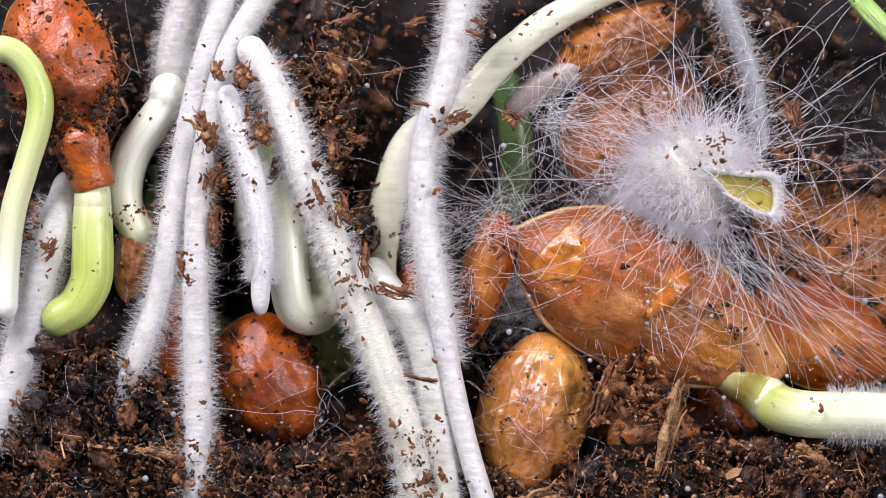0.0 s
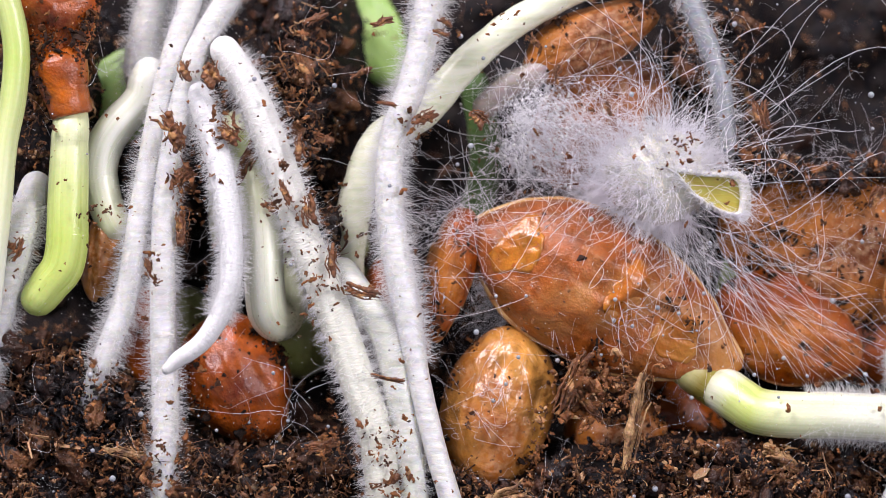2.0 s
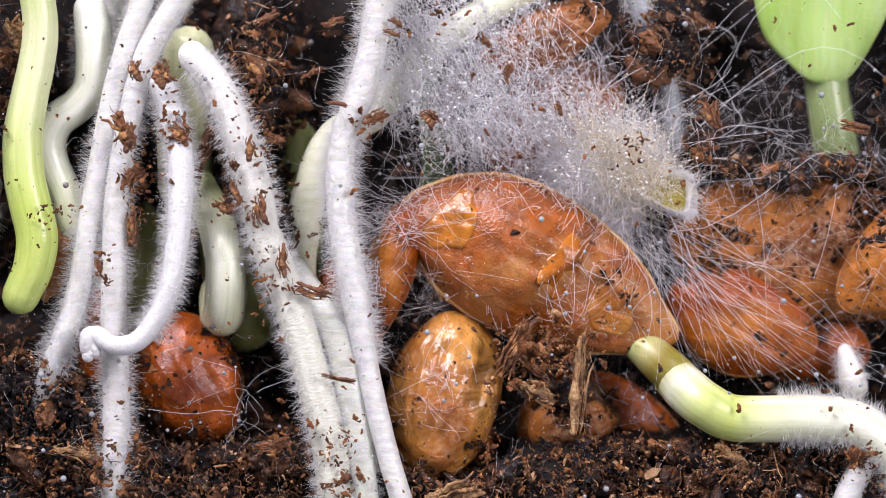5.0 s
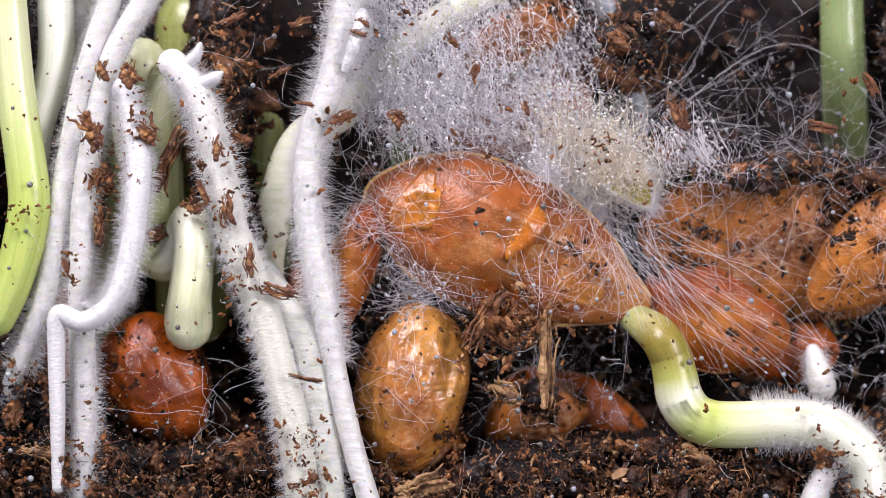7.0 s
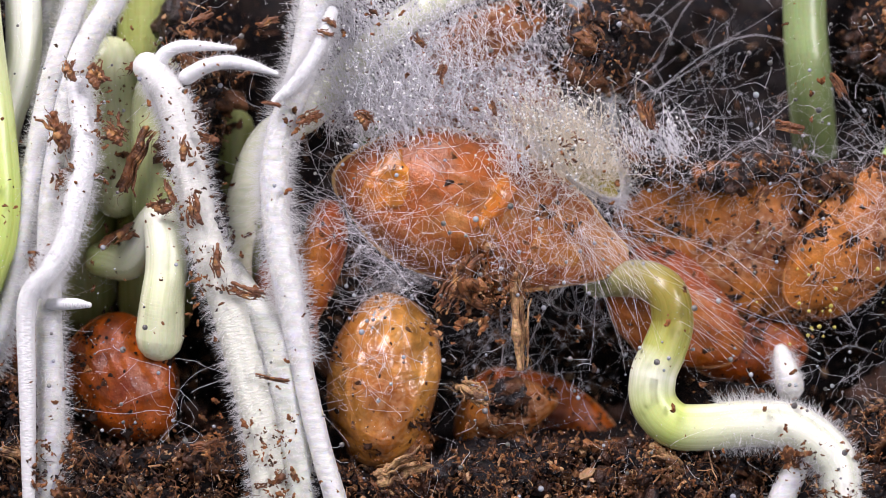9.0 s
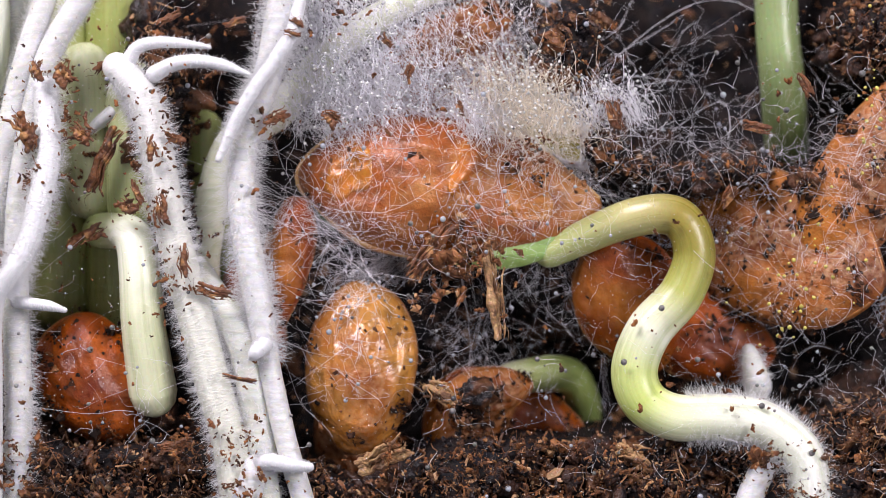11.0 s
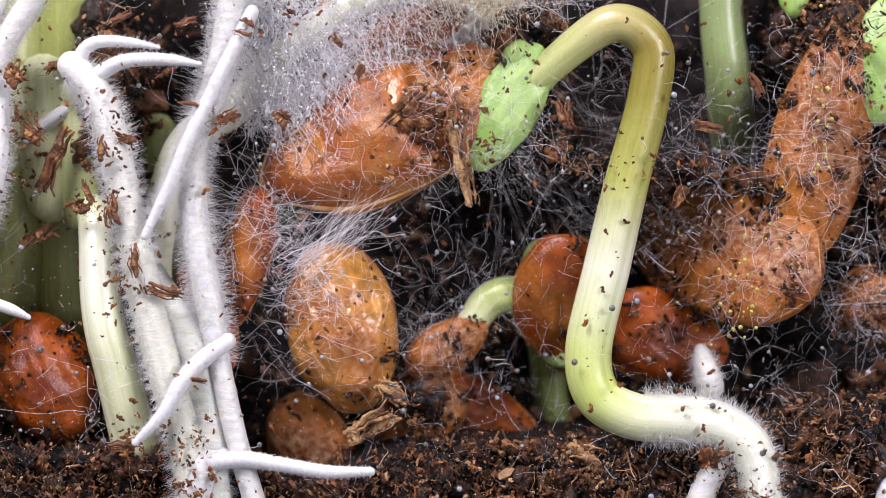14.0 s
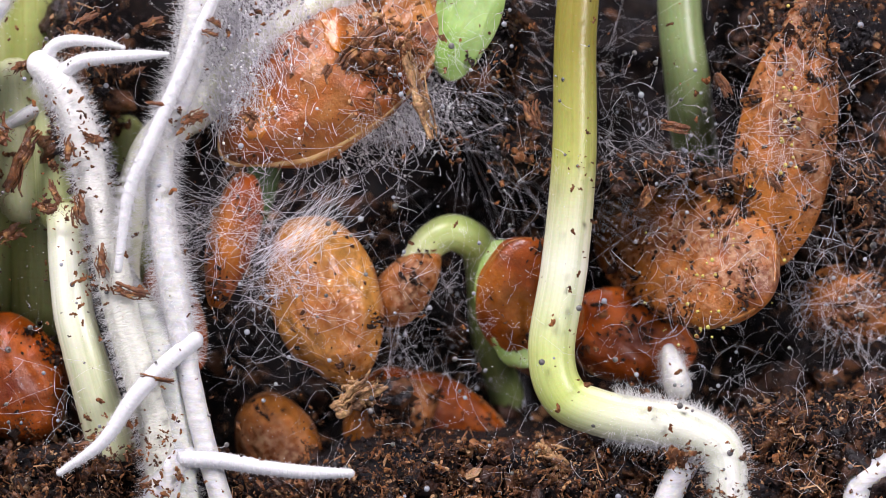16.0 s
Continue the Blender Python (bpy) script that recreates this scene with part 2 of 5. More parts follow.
def hairs(buf, pts, radii, per_mm, length, radius=0.0065 * MM, lo=0.0, hi=1.0, k=3):
    """Fine hairs standing off a tube."""
    pts = np.asarray(pts, float)
    radii = np.asarray(radii, float) * np.ones(len(pts))
    tan, n1, n2 = frames_along(pts)
    total = np.linalg.norm(np.diff(pts, axis=0), axis=1).sum() * (hi - lo)
    n = max(int(total / MM * per_mm), 3)
    f = RNG.uniform(lo, hi, n) * (len(pts) - 1.001)
    i = f.astype(int)
    w = (f - i)[:, None]

    def mixed(a):
        return a[i] * (1 - w) + a[i + 1] * w

    base, t, a, b = mixed(pts), mixed(tan), mixed(n1), mixed(n2)
    r = (radii[i] * (1 - w[:, 0]) + radii[i + 1] * w[:, 0])[:, None]
    ang = np.where(RNG.uniform(0, 1, n) < 0.4, RNG.uniform(0, 2 * math.pi, n), RNG.normal(0, 0.55, n) + math.pi * RNG.integers(0, 2, n))[:, None]
    out = np.cos(ang) * a + np.sin(ang) * b
    way = (out + t * RNG.normal(0.12, 0.28, (n, 1)) + RNG.normal(0, 0.22, (n, 3))) * (1, 0.4, 1)
    curl = RNG.normal(0, 0.22, (n, 3))
    ln = length * RNG.uniform(0.3, 1.0, n)[:, None]
    s = np.linspace(0, 1, k)
    paths = np.stack([base + out * r * 0.97 + ln * (way * x + curl * x * x) for x in s], axis=1)
    lines(buf, paths, radius, 0.35)


def turned(n):
    q = RNG.normal(size=(n, 4))
    q /= np.linalg.norm(q, axis=1)[:, None]
    w, x, y, z = q.T
    return np.stack([np.stack([1 - 2 * (y * y + z * z), 2 * (x * y - z * w), 2 * (x * z + y * w)], -1),
                     np.stack([2 * (x * y + z * w), 1 - 2 * (x * x + z * z), 2 * (y * z - x * w)], -1),
                     np.stack([2 * (x * z - y * w), 2 * (y * z + x * w), 1 - 2 * (x * x + y * y)], -1)], 1)


def ball(div=1):
    bm = bmesh.new()
    bmesh.ops.create_icosphere(bm, subdivisions=div, radius=1)
    v = np.array([x.co[:] for x in bm.verts])
    f = [tuple(x.index for x in p.verts) for p in bm.faces]
    bm.free()
    return v, f


ICO_V, ICO_F = ball(1)
BALL_V, BALL_F = ball(2)


CLOD_V, CLOD_F = ball(3)


def crumbs(buf, places, sizes, flat=(1.0, 0.75, 0.5), rough=0.35):
    """Angular soil grains at the places."""
    n = len(places)
    sc = np.asarray(sizes)[:, None, None] * (np.array(flat) * RNG.uniform(0.6, 1.3, (n, 3)))[:, None, :]
    v = ICO_V[None] * RNG.uniform(1 - rough, 1 + rough, (n, len(ICO_V), 1)) * sc
    v = np.einsum("nij,nkj->nki", turned(n), v) + np.asarray(places)[:, None, :]
    buf.many(v, ICO_F)


def lumps(buf, places, sizes, flat=(1.7, 0.8, 0.55), rough=0.4):
    """Ragged crumbs, each grown together from five grains strung along a bent line."""
    n = len(places)
    sizes = np.asarray(sizes)
    turn = turned(n)
    bend = RNG.normal(0, 0.5, n)
    for x in (-1.0, -0.5, 0.0, 0.5, 1.0):
        spot = np.stack([x * flat[0] + 0 * bend, bend * x * x * flat[1], RNG.normal(0, 0.35, n) * flat[2]], 1) * sizes[:, None] * 0.62
        spot = np.einsum("nij,nj->ni", turn, spot) + places
        sc = sizes[:, None, None] * (np.array((0.62, 0.52, 0.42)) * RNG.uniform(0.55, 1.3, (n, 3)))[:, None, :] * (1.15 - 0.4 * abs(x))
        v = ICO_V[None] * RNG.uniform(1 - rough, 1 + rough, (n, len(ICO_V), 1)) * sc
        buf.many(np.einsum("nij,nkj->nki", turn if abs(x) == 0.5 else turned(n), v) + spot[:, None, :], ICO_F)


def clods(buf, places, sizes, flat=(1.3, 0.8, 0.9)):
    """Rough matted clods with a torn, knobbly surface."""
    n = len(places)
    base = CLOD_V[None]
    h = np.zeros((n, len(CLOD_V)))
    for wave, amp in ((2.2, 0.22), (4.5, 0.18), (9.0, 0.14), (17.0, 0.10)):
        for _ in range(2):
            way = RNG.normal(0, wave, (n, 3))
            h += amp * np.sin(np.einsum("kj,nj->nk", CLOD_V, way) + RNG.uniform(0, 6.28, (n, 1)))
    h += RNG.normal(0, 0.07, h.shape)
    v = base * (1 + h)[..., None] * (np.asarray(sizes)[:, None] * np.array(flat) * RNG.uniform(0.7, 1.3, (n, 3)))[:, None, :]
    buf.many(np.einsum("nij,nkj->nki", turned(n), v) + np.asarray(places)[:, None, :], CLOD_F)


def grains(buf, places, size):
    v = BALL_V[None] * np.asarray(size)[:, None, None] + np.asarray(places)[:, None, :]
    buf.many(v, BALL_F)


MOVES = []


def smooth_keys(keys, t):
    """Values at t from (time, array) keys, gliding through them."""
    ts = [k[0] for k in keys]
    vs = [np.asarray(k[1], float) for k in keys]
    if t <= ts[0] or len(ts) == 1:
        return vs[0]
    if t >= ts[-1]:
        return vs[-1]
    i = max(j for j in range(len(ts)) if ts[j] <= t)
    h = ts[i + 1] - ts[i]
    f = (t - ts[i]) / h

    def slope(j):
        if j == 0 or j == len(ts) - 1:
            return vs[i + 1] * 0
        return (vs[j + 1] - vs[j - 1]) / (ts[j + 1] - ts[j - 1])

    a, b = slope(i) * h, slope(i + 1) * h
    return vs[i] * (2 * f ** 3 - 3 * f * f + 1) + a * (f ** 3 - 2 * f * f + f) + vs[i + 1] * (3 * f * f - 2 * f ** 3) + b * (f ** 3 - f * f)


TICKS = [0, 1, 2, 3, 4, 5, 6, 7, 8, 9, 10, 11, 12, 13, 14, 15, 16]


def chain(thing, name, keys, n, radius, material, colours, hair=None, depth=1.0, ticks=TICKS, label=""):
    """A bending, growing stem of n short overlapping pieces under a thing. keys: (time, control points (u, v[, d])), the
    same count at every time; radius and colours follow the stem from its first control point."""
    keys = [(t, [(*p, depth)[:3] for p in pts]) for t, pts in keys]
    material = M_GROWN if material is M_ROOT else material

    def place(t):
        return spline([at(*p)[:] for p in smooth_keys(keys, t)], n + 1)

    lines_at = {t: place(t) for t in ticks}
    made = []
    for i in range(n):
        span = max(np.linalg.norm(p[i + 1] - p[i]) for p in lines_at.values())
        half = span * 0.68
        x = (i + 0.5) / n
        rad = np.interp(x, np.linspace(0, 1, len(radius)), radius) * S
        rad2 = np.interp(min(x + 1.0 / n, 1), np.linspace(0, 1, len(radius)), radius) * S
        n_gap = 0.5 / half
        buf = Buf()
        xs = half * np.array((-1.0, -0.86, -0.4, 0.4, 0.86, 1.0))
        pts = np.stack([xs, xs * 0, xs * 0], 1)
        rr = (rad + (rad2 - rad) * xs * n_gap) * (1 - min(0.006, 0.009 * half / rad) * (xs / half) ** 2)
        buf.add(*sweep(pts, rr, 18))
        ob = part(name, buf, material, thing, label)
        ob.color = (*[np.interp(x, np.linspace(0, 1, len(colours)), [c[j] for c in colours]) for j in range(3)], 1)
        if hair and hair[0] <= x <= hair[1]:
            hb = Buf()
            hairs(hb, pts, rr, hair[2], hair[3] * S)
            part("root_hair", hb, M_HAIR, ob, kind="stuff")
        rows = []
        for t in ticks:
            a, b = Vector(lines_at[t][i]), Vector(lines_at[t][i + 1])
            way = b - a
            if way.length < 1e-9:
                way = Vector((0, 0, -1))
            way.normalize()
            side = Vector((0, 1, 0))
            side = (side - way * side.dot(way)).normalized()
            m = Matrix((way, side, way.cross(side))).transposed().to_4x4()
            m.translation = (a + b) / 2
            rows.append((t, m))
        MOVES.append((ob, rows))
        made.append(ob)
    return made


def narrowing(x, tip):
    """How wide a seed is at x along it; tip: how much its end narrows, or a profile of widths from end to end."""
    if isinstance(tip, tuple):
        return float(np.interp(x, np.linspace(-1, 1, len(tip)), tip))
    return 1 - tip * ((x + 1) / 2) ** 1.7


def skin_point(x, y, z, length, width, thick, seedno, tip):
    """A point of a seed's skin, from a point of the unit ball."""
    off = Vector((seedno * 3.1, seedno * 1.7, 0))
    n = narrowing(x, tip)
    q = Vector((x, y, z * n))
    k = 1 + 0.09 * noise.noise(q * 1.6 + off)
    dent = 1 + 0.16 * noise.noise(q * 2.4 + off) + 0.10 * noise.noise(Vector((q.x * 4, q.y, q.z * 9)) + off) + 0.045 * noise.noise(q * 14 + off)
    if isinstance(tip, tuple):
        lobe = x - 0.10 - 0.10 * math.sin(3 * z)
        dent *= 1.32 - 0.50 * ease(lobe, -0.08, 0.04)
    return (x * length / 2 * k * S, y * thick / 2 * dent * S * (0.7 + 0.3 * n), z * n * width / 2 * k * S)


def ease(x, a, b):
    f = min(max((x - a) / (b - a), 0), 1)
    return f * f * (3 - 2 * f)


def seed_mesh(length, width, thick, seedno, tip=0.35):
    """A flattened drop-shaped seed, broad at -x and narrow at +x; sizes in plan units."""
    bm = bmesh.new()
    bmesh.ops.create_uvsphere(bm, u_segments=64, v_segments=44, radius=1)
    out = [skin_point(*v.co, length, width, thick, seedno, tip) for v in bm.verts]
    f = [tuple(p.index for p in face.verts) for face in bm.faces]
    bm.free()
    return out, f


def seed_rim(length, width, seedno, tip, fat=1.0):
    """The seam round the edge of a seed."""
    buf = Buf()
    pts = []
    for q in np.linspace(-2.9, 2.9, 60):
        x, y, z = skin_point(-math.cos(q), 0, math.sin(q), length, width, 1, seedno, tip)
        pts.append((x * 0.995, -3 * S, z * 0.985))
    rad = [(3.2 + 2.0 * noise.noise(Vector(p) * 900)) * fat * S for p in pts]
    v, f = sweep(np.array(pts), rad, 8)
    buf.add(v, f)
    return buf


def seed(label, keys, length, width, thick, depth, material, seedno, tip=0.35, dirt=25, name="seed", parent=None, category="seed", rim=True):
    """keys: (time, u, v, angle[, turn[, roll]]): the middle of the seed, how far its narrow end points below the horizontal, its turn
    away from the window and its roll about its length."""
    keys = [(*k, 0, 0)[:6] if len(k) < 6 else k for k in keys]
    buf = Buf()
    verts, faces = seed_mesh(length, width, thick, seedno, tip)
    buf.add(verts, faces)
    ob = part(name, buf, material, parent)
    tagged(ob, label, category if parent is None else "", "seeds in the soil" if parent is None else "")
    if rim:
        part("rim", seed_rim(length, width, seedno, tip, float(rim) * (1.0 if rim > 1 else 0.75)), M_RIM if rim > 1 else M_SEAM, ob, "pale seam of the coat")
    if dirt:
        v = np.array(verts)
        front = v[v[:, 1] < -0.12 * thick * S]
        db = Buf()
        clumps = front[RNG.integers(0, len(front), max(dirt // 7, 1))]
        near = clumps[RNG.integers(0, len(clumps), dirt * 4)] + RNG.normal(0, 9 * S, (dirt * 4, 3)) * (1, 0, 1)
        near[:, 1] = -thick / 2 * S * 0.98 * np.sqrt(np.clip(1 - (near[:, 0] / (length / 2 * S)) ** 2 - (near[:, 2] / (width / 2 * S)) ** 2, 0, 1))
        pick = np.vstack([front[RNG.integers(0, len(front), dirt)], near])
        crumbs(db, pick, RNG.gamma(1.2, 1.5, len(pick)) * S + 0.8 * S, (1.3, 0.6, 0.7), 0.5)
        part("soil_crust", db, M_DIRT, ob, "dark soil crumbs stuck to the coat", False, "stuff")

    def pose_at(k):
        p = at(k[0], k[1], depth)
        return pose(p.x, p.y, p.z, 0, k[2], 0) @ pose(0, 0, 0, 0, 0, k[3]) @ pose(0, 0, 0, k[4], 0, 0)

    ob.matrix_basis = pose_at(keys[0][1:])
    if len(keys) > 1:
        arr = [(k[0], k[1:]) for k in keys]
        MOVES.append((ob, [(t, pose_at(smooth_keys(arr, t))) for t in TICKS]))
    return ob


def root(label, ctrl, radius, depth, hair=None, colour=(1, 1, 1), material=None, name="root", category="root"):
    """A still root along control points (u, v[, d]) with a coat of hairs (from, to, per mm, length)."""
    pts = spline([at(*(p if len(p) > 2 else (*p, depth)))[:] for p in ctrl], 14 * len(ctrl))
    rad = np.interp(np.linspace(0, 1, len(pts)), np.linspace(0, 1, len(radius)), radius) * S
    buf = Buf()
    buf.add(*sweep(pts, rad, 20, True, 0.05))
    ob = part(name, buf, material or M_ROOT)
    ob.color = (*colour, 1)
    tagged(ob, label, category, "roots in the soil")
    for h in ([hair] if hair and not isinstance(hair, list) else hair or []):
        hb = Buf()
        hairs(hb, pts, rad, h[2], h[3] * S, lo=h[0], hi=h[1])
        part("root_hair", hb, M_HAIR, ob, "fine white root hairs", kind="stuff")
    return ob


def wander(a, b, k, sway):
    """Gently wandering lines from places a to places b."""
    n = len(a)
    s = np.linspace(0, 1, k)[None, :, None]
    bow = RNG.normal(0, 1, (n, 1, 3)) * np.sin(math.pi * s)
    wig = RNG.normal(0, 1, (n, 1, 3)) * np.sin(2 * math.pi * s + RNG.uniform(0, 6, (n, 1, 1)))
    ln = np.linalg.norm(b - a, axis=1)[:, None, None]
    return a[:, None] * (1 - s) + b[:, None] * s + (bow + 0.5 * wig) * sway * ln * np.array((1, 0.4, 1))


# ---- soil ----
def mound(u, v, u0, v0, ru, rv):
    return math.exp(-(((u - u0) / ru) ** 2 + ((v - v0) / rv) ** 2) ** 1.5)


def fullness(u, v):
    """How far the soil comes up to the window: 0 a dark hollow, 1 pressed against it."""
    top = np.interp(u, [0, 250, 330, 420, 560, 640, 850, 960, 1120, 1240, 1500, 1700, 1800, 2034],
                    [590, 600, 690, 770, 770, 760, 800, 835, 765, 760, 770, 750, 700, 660])
    f = ease(v, top - 50, top + 40)
    for m in ((590, 180, 100, 280), (160, 190, 110, 190), (640, 420, 60, 130), (1385, 270, 60, 60), (1440, 300, 70, 36), (1545, 322, 80, 34), (1640, 302, 70, 40), (1745, 326, 60, 40), (1320, 80, 90, 120),
              (350, 330, 50, 140), (1910, 60, 170, 120), (1150, 720, 60, 60), (1990, 330, 90, 150)):
        f = max(f, 0.92 * mound(u, v, *m))
    return f


def soil_depth(u, v):
    f = fullness(u, v)
    p = Vector((u / 90, v / 90, 0))
    return 9.5 - 7.5 * f + 0.9 * noise.noise(p) + 0.45 * noise.noise(p * 2.7) + 0.25 * noise.noise(p * 6)


def make_soil():
    us = np.arange(-260, 2300, 13)
    vs = np.arange(-260, 1150, 13)
    buf = Buf()
    grid = [at(u, v, soil_depth(u, v))[:] for v in vs for u in us]
    w, h = len(us), len(vs)
    faces = [(j * w + i, j * w + i + 1, (j + 1) * w + i + 1, (j + 1) * w + i) for j in range(h - 1) for i in range(w - 1)]
    back = [at(u, v, 16)[:] for u, v in ((us[0], vs[0]), (us[-1], vs[0]), (us[-1], vs[-1]), (us[0], vs[-1]))]
    o = len(grid)
    grid += back
    faces += [(o, o + 3, o + 2, o + 1)]
    faces += [tuple(range(w))[::-1] + (o, o + 1), tuple((h - 1) * w + i for i in range(w)) + (o + 2, o + 3)]
    faces += [tuple(j * w for j in range(h)) + (o + 3, o), tuple(j * w + w - 1 for j in range(h))[::-1] + (o + 1, o + 2)]
    buf.add(grid, faces)
    ob = part("ground", buf, M_BASE)
    tagged(ob, "wet peat soil filling the growing box, blackened for shade in its hollows", "soil", kind="structure")


def scatter(count, reach, lift):
    """Places on the soil, thick where it comes up to the window."""
    out, kinds = [], []
    while len(out) < count:
        u, v = RNG.uniform(-60, 2100), RNG.uniform(-60, 950)
        f = fullness(u, v)
        base = 0.045 if v < 340 else 0.22
        if RNG.uniform() > base + (1 - base) * f ** 1.3:
            continue
        d = soil_depth(u, v) + RNG.uniform(-lift, reach)
        out.append(at(u, v, max(d, 0.15))[:])
        kinds.append(f)
    return np.array(out), np.array(kinds)


def make_crumbs():
    for label, n, scale, lift in (("coarse brown and black peat crumbs", 3200, 5.6, 0.8), ("fine dark peat crumbs", 7000, 2.4, 1.0)):
        p, f = scatter(n, 0.1, lift)
        buf = Buf()
        (lumps if scale > 4 else crumbs)(buf, p, RNG.gamma(2.2, scale / 2.2, n) * S + 1.5 * S)
        ob = part("soil_crumbs", buf, M_CRUMB, smooth=False)
        tagged(ob, label, "soil", kind="stuff")
    n = 600
    p, f = scatter(n, 0.3, 0.6)
    buf = Buf()
    clods(buf, p, RNG.gamma(3.0, 3.4, n) * S + 5 * S)
    ob = part("peat_clods", buf, M_CLOD)
    tagged(ob, "matted dark brown peat clods", "soil", kind="stuff")
    n = 1900
    p, f = scatter(n, 0.0, 1.1)
    buf = Buf()
    lumps(buf, p, RNG.gamma(1.7, 2.5, n) * S + 1.3 * S, (2.0, 0.9, 0.6), 0.45)
    ob = part("bark_shreds", buf, M_FIBRE, smooth=False)
    tagged(ob, "torn brown bark and peat shreds", "soil", kind="stuff")
    n = 1100
    p, f = scatter(n, -0.3, 1.6)
    buf = Buf()
    lumps(buf, p, RNG.gamma(1.6, 2.0, n) * S + 1.6 * S, (2.1, 0.8, 0.45), 0.5)
    ob = part("bark_flakes", buf, M_FLAKE, smooth=False)
    tagged(ob, "rusty orange and tan bark flakes in the soil", "soil", kind="stuff")
    n = 9000
    p, f = scatter(n, 0.0, 1.15)
    buf = Buf()
    way = RNG.normal(size=(n, 3)) * (1, 0.35, 1)
    way /= np.linalg.norm(way, axis=1)[:, None]
    ln = RNG.gamma(1.8, 7, n)[:, None] * S
    paths = wander(p - way * ln * 0.6, p + way * ln * 0.6, 4, 0.22)
    lines(buf, paths, RNG.gamma(1.3, 0.75, n) * S + 0.35 * S, 0.6)
    ob = part("soil_fibres", buf, M_FIBRE, smooth=False)
    tagged(ob, "short brown peat fibres and bark shreds", "soil", kind="stuff")


make_soil()
make_crumbs()

# ---- still roots ----
HAIRY = 430
root("long white root with a dense coat of hairs beside its twin", [(402, -60), (398, 0), (352, 150), (312, 350), (284, 520), (240, 650, 1.7), (212, 740, 2.7), (190, 850, 3.4)], [21, 21, 21, 20, 21, 22, 20, 14], 1.5,
     [(0.0, 0.35, 300, 13), (0.35, 0.72, HAIRY, 24), (0.72, 1.0, 60, 18)])
root("long white root with hairs, reaching down into the soil", [(490, -60), (462, 0), (402, 110), (357, 310), (348, 500), (352, 700), (350, 830), (350, 940)], [22, 22, 22, 21, 23, 25, 25, 25], 1.3,
     [(0.0, 0.30, 300, 12), (0.30, 1.0, HAIRY, 21)])
root("thick white root covered in hairs, running down the glass", [(835, -60), (820, 0), (795, 130), (752, 260), (750, 380), (774, 520), (797, 650), (826, 780), (858, 890), (880, 960)], [26, 26, 26, 25, 26, 26, 20, 20, 20, 18], 0.8,
     [(0.0, 0.66, 480, 25)])
root("pale hairy root bending down out of a thicker one", [(668, 480, 2.2), (700, 530, 1.6), (748, 600), (772, 720), (790, 840), (795, 960)], [26, 30, 30, 28, 27, 26], 1.2, [(0.2, 1.0, 330, 16)], (0.95, 0.97, 0.9))
root("white hairy root running into the soil", [(125, 330, 2.4), (92, 420), (55, 560), (20, 680), (-20, 790)], [28, 30, 30, 28, 24], 1.3, [(0.1, 1.0, HAIRY, 24)])
root("thick fuzzy white root behind the twin roots", [(352, -60), (338, 0), (326, 60), (318, 120), (322, 165)], [30, 32, 36, 38, 30], 3.4, [(0.0, 1.0, 380, 22)], (0.9, 0.9, 0.88))
# This white root's colour is greyed to stand for the hollow's shade.
faint_root = root("fuzzy white root in a dark hollow, its colour greyed for shade", [(1250, -60), (1290, 20), (1335, 140), (1352, 260)], [20, 20, 18, 15], 1.8, [(0.0, 1.0, 130, 24)], (0.42, 0.44, 0.48))
root("pinkish white root deep behind the threads", [(920, 190), (960, 155), (1010, 130), (1060, 90)], [22, 24, 24, 20], 3.4, [(0.0, 1.0, 160, 12)], (0.52, 0.44, 0.42))
root("pale cream stem arching behind the roots", [(1180, -60, 3.0), (1060, -8, 3.0), (960, 50, 3.0), (880, 120, 3.0), (815, 195, 3.0), (735, 250, 3.2), (695, 350, 3.4), (678, 480, 3.6), (690, 560, 4.4)], [26, 26, 27, 29, 31, 32, 32, 30, 28], 2.2, None,
     (0.93, 0.94, 0.76), M_STEM, "stem", category="stem")
low_root = root("white hairy root below the glass edge", [(745, 960), (752, 880), (770, 830), (800, 815)], [32, 33, 30, 20], 0.9, [(0.0, 0.9, 90, 18)])
MOVES.append((low_root, [(t, pose(0, 0, -drop * S)) for t, drop in ((0, 190), (4, 190), (8, 180), (10, 60), (11.3, 0), (13, -4), (16, -6))]))
root("short white root stub in the soil", [(1644, 622, 3.9), (1650, 645, 3.7), (1656, 668, 3.6), (1660, 684, 3.7)], [14, 20, 24, 26], 3.6, [(0.0, 0.8, 320, 16)], (1.05, 1.05, 1.03))
root("small white root going down beneath the sprout", [(1700, 800), (1660, 850), (1620, 950)], [22, 24, 24], 1.6, [(0.0, 1.0, 60, 12)])
root("white root tip at the far side of the soil", [(2080, 800), (2030, 830), (1985, 860), (1975, 930)], [26, 26, 24, 22], 1.4, [(0.0, 1.0, 60, 12)])


# ---- seeds ----
seed("round red-brown seed half buried in soil", [(0, 482, 672, 60)], 245, 205, 150, 3.4, M_SEED_RED, 1, 0.2, 110)
amber = seed("glossy amber seed with a wet split coat", [(0, 945, 742, 105), (4, 932, 712, 104), (8, 933, 682, 100), (11.5, 962, 645, 92), (13.5, 998, 598, 82), (15, 1028, 545, 74), (16, 1036, 532, 72)],
     310, 208, 160, 3.2, M_SEED_AMBER, 2, 0.15, 40)
edge_seed = seed("narrow orange-brown seed standing on edge", [(0, 862, 492, 105), (4, 846, 478, 104), (8, 822, 475, 104), (13.5, 838, 455, 100), (16, 872, 425, 104)], 250, 95, 110, 2.6, M_SEED_ORANGE, 3, 0.3, 40)
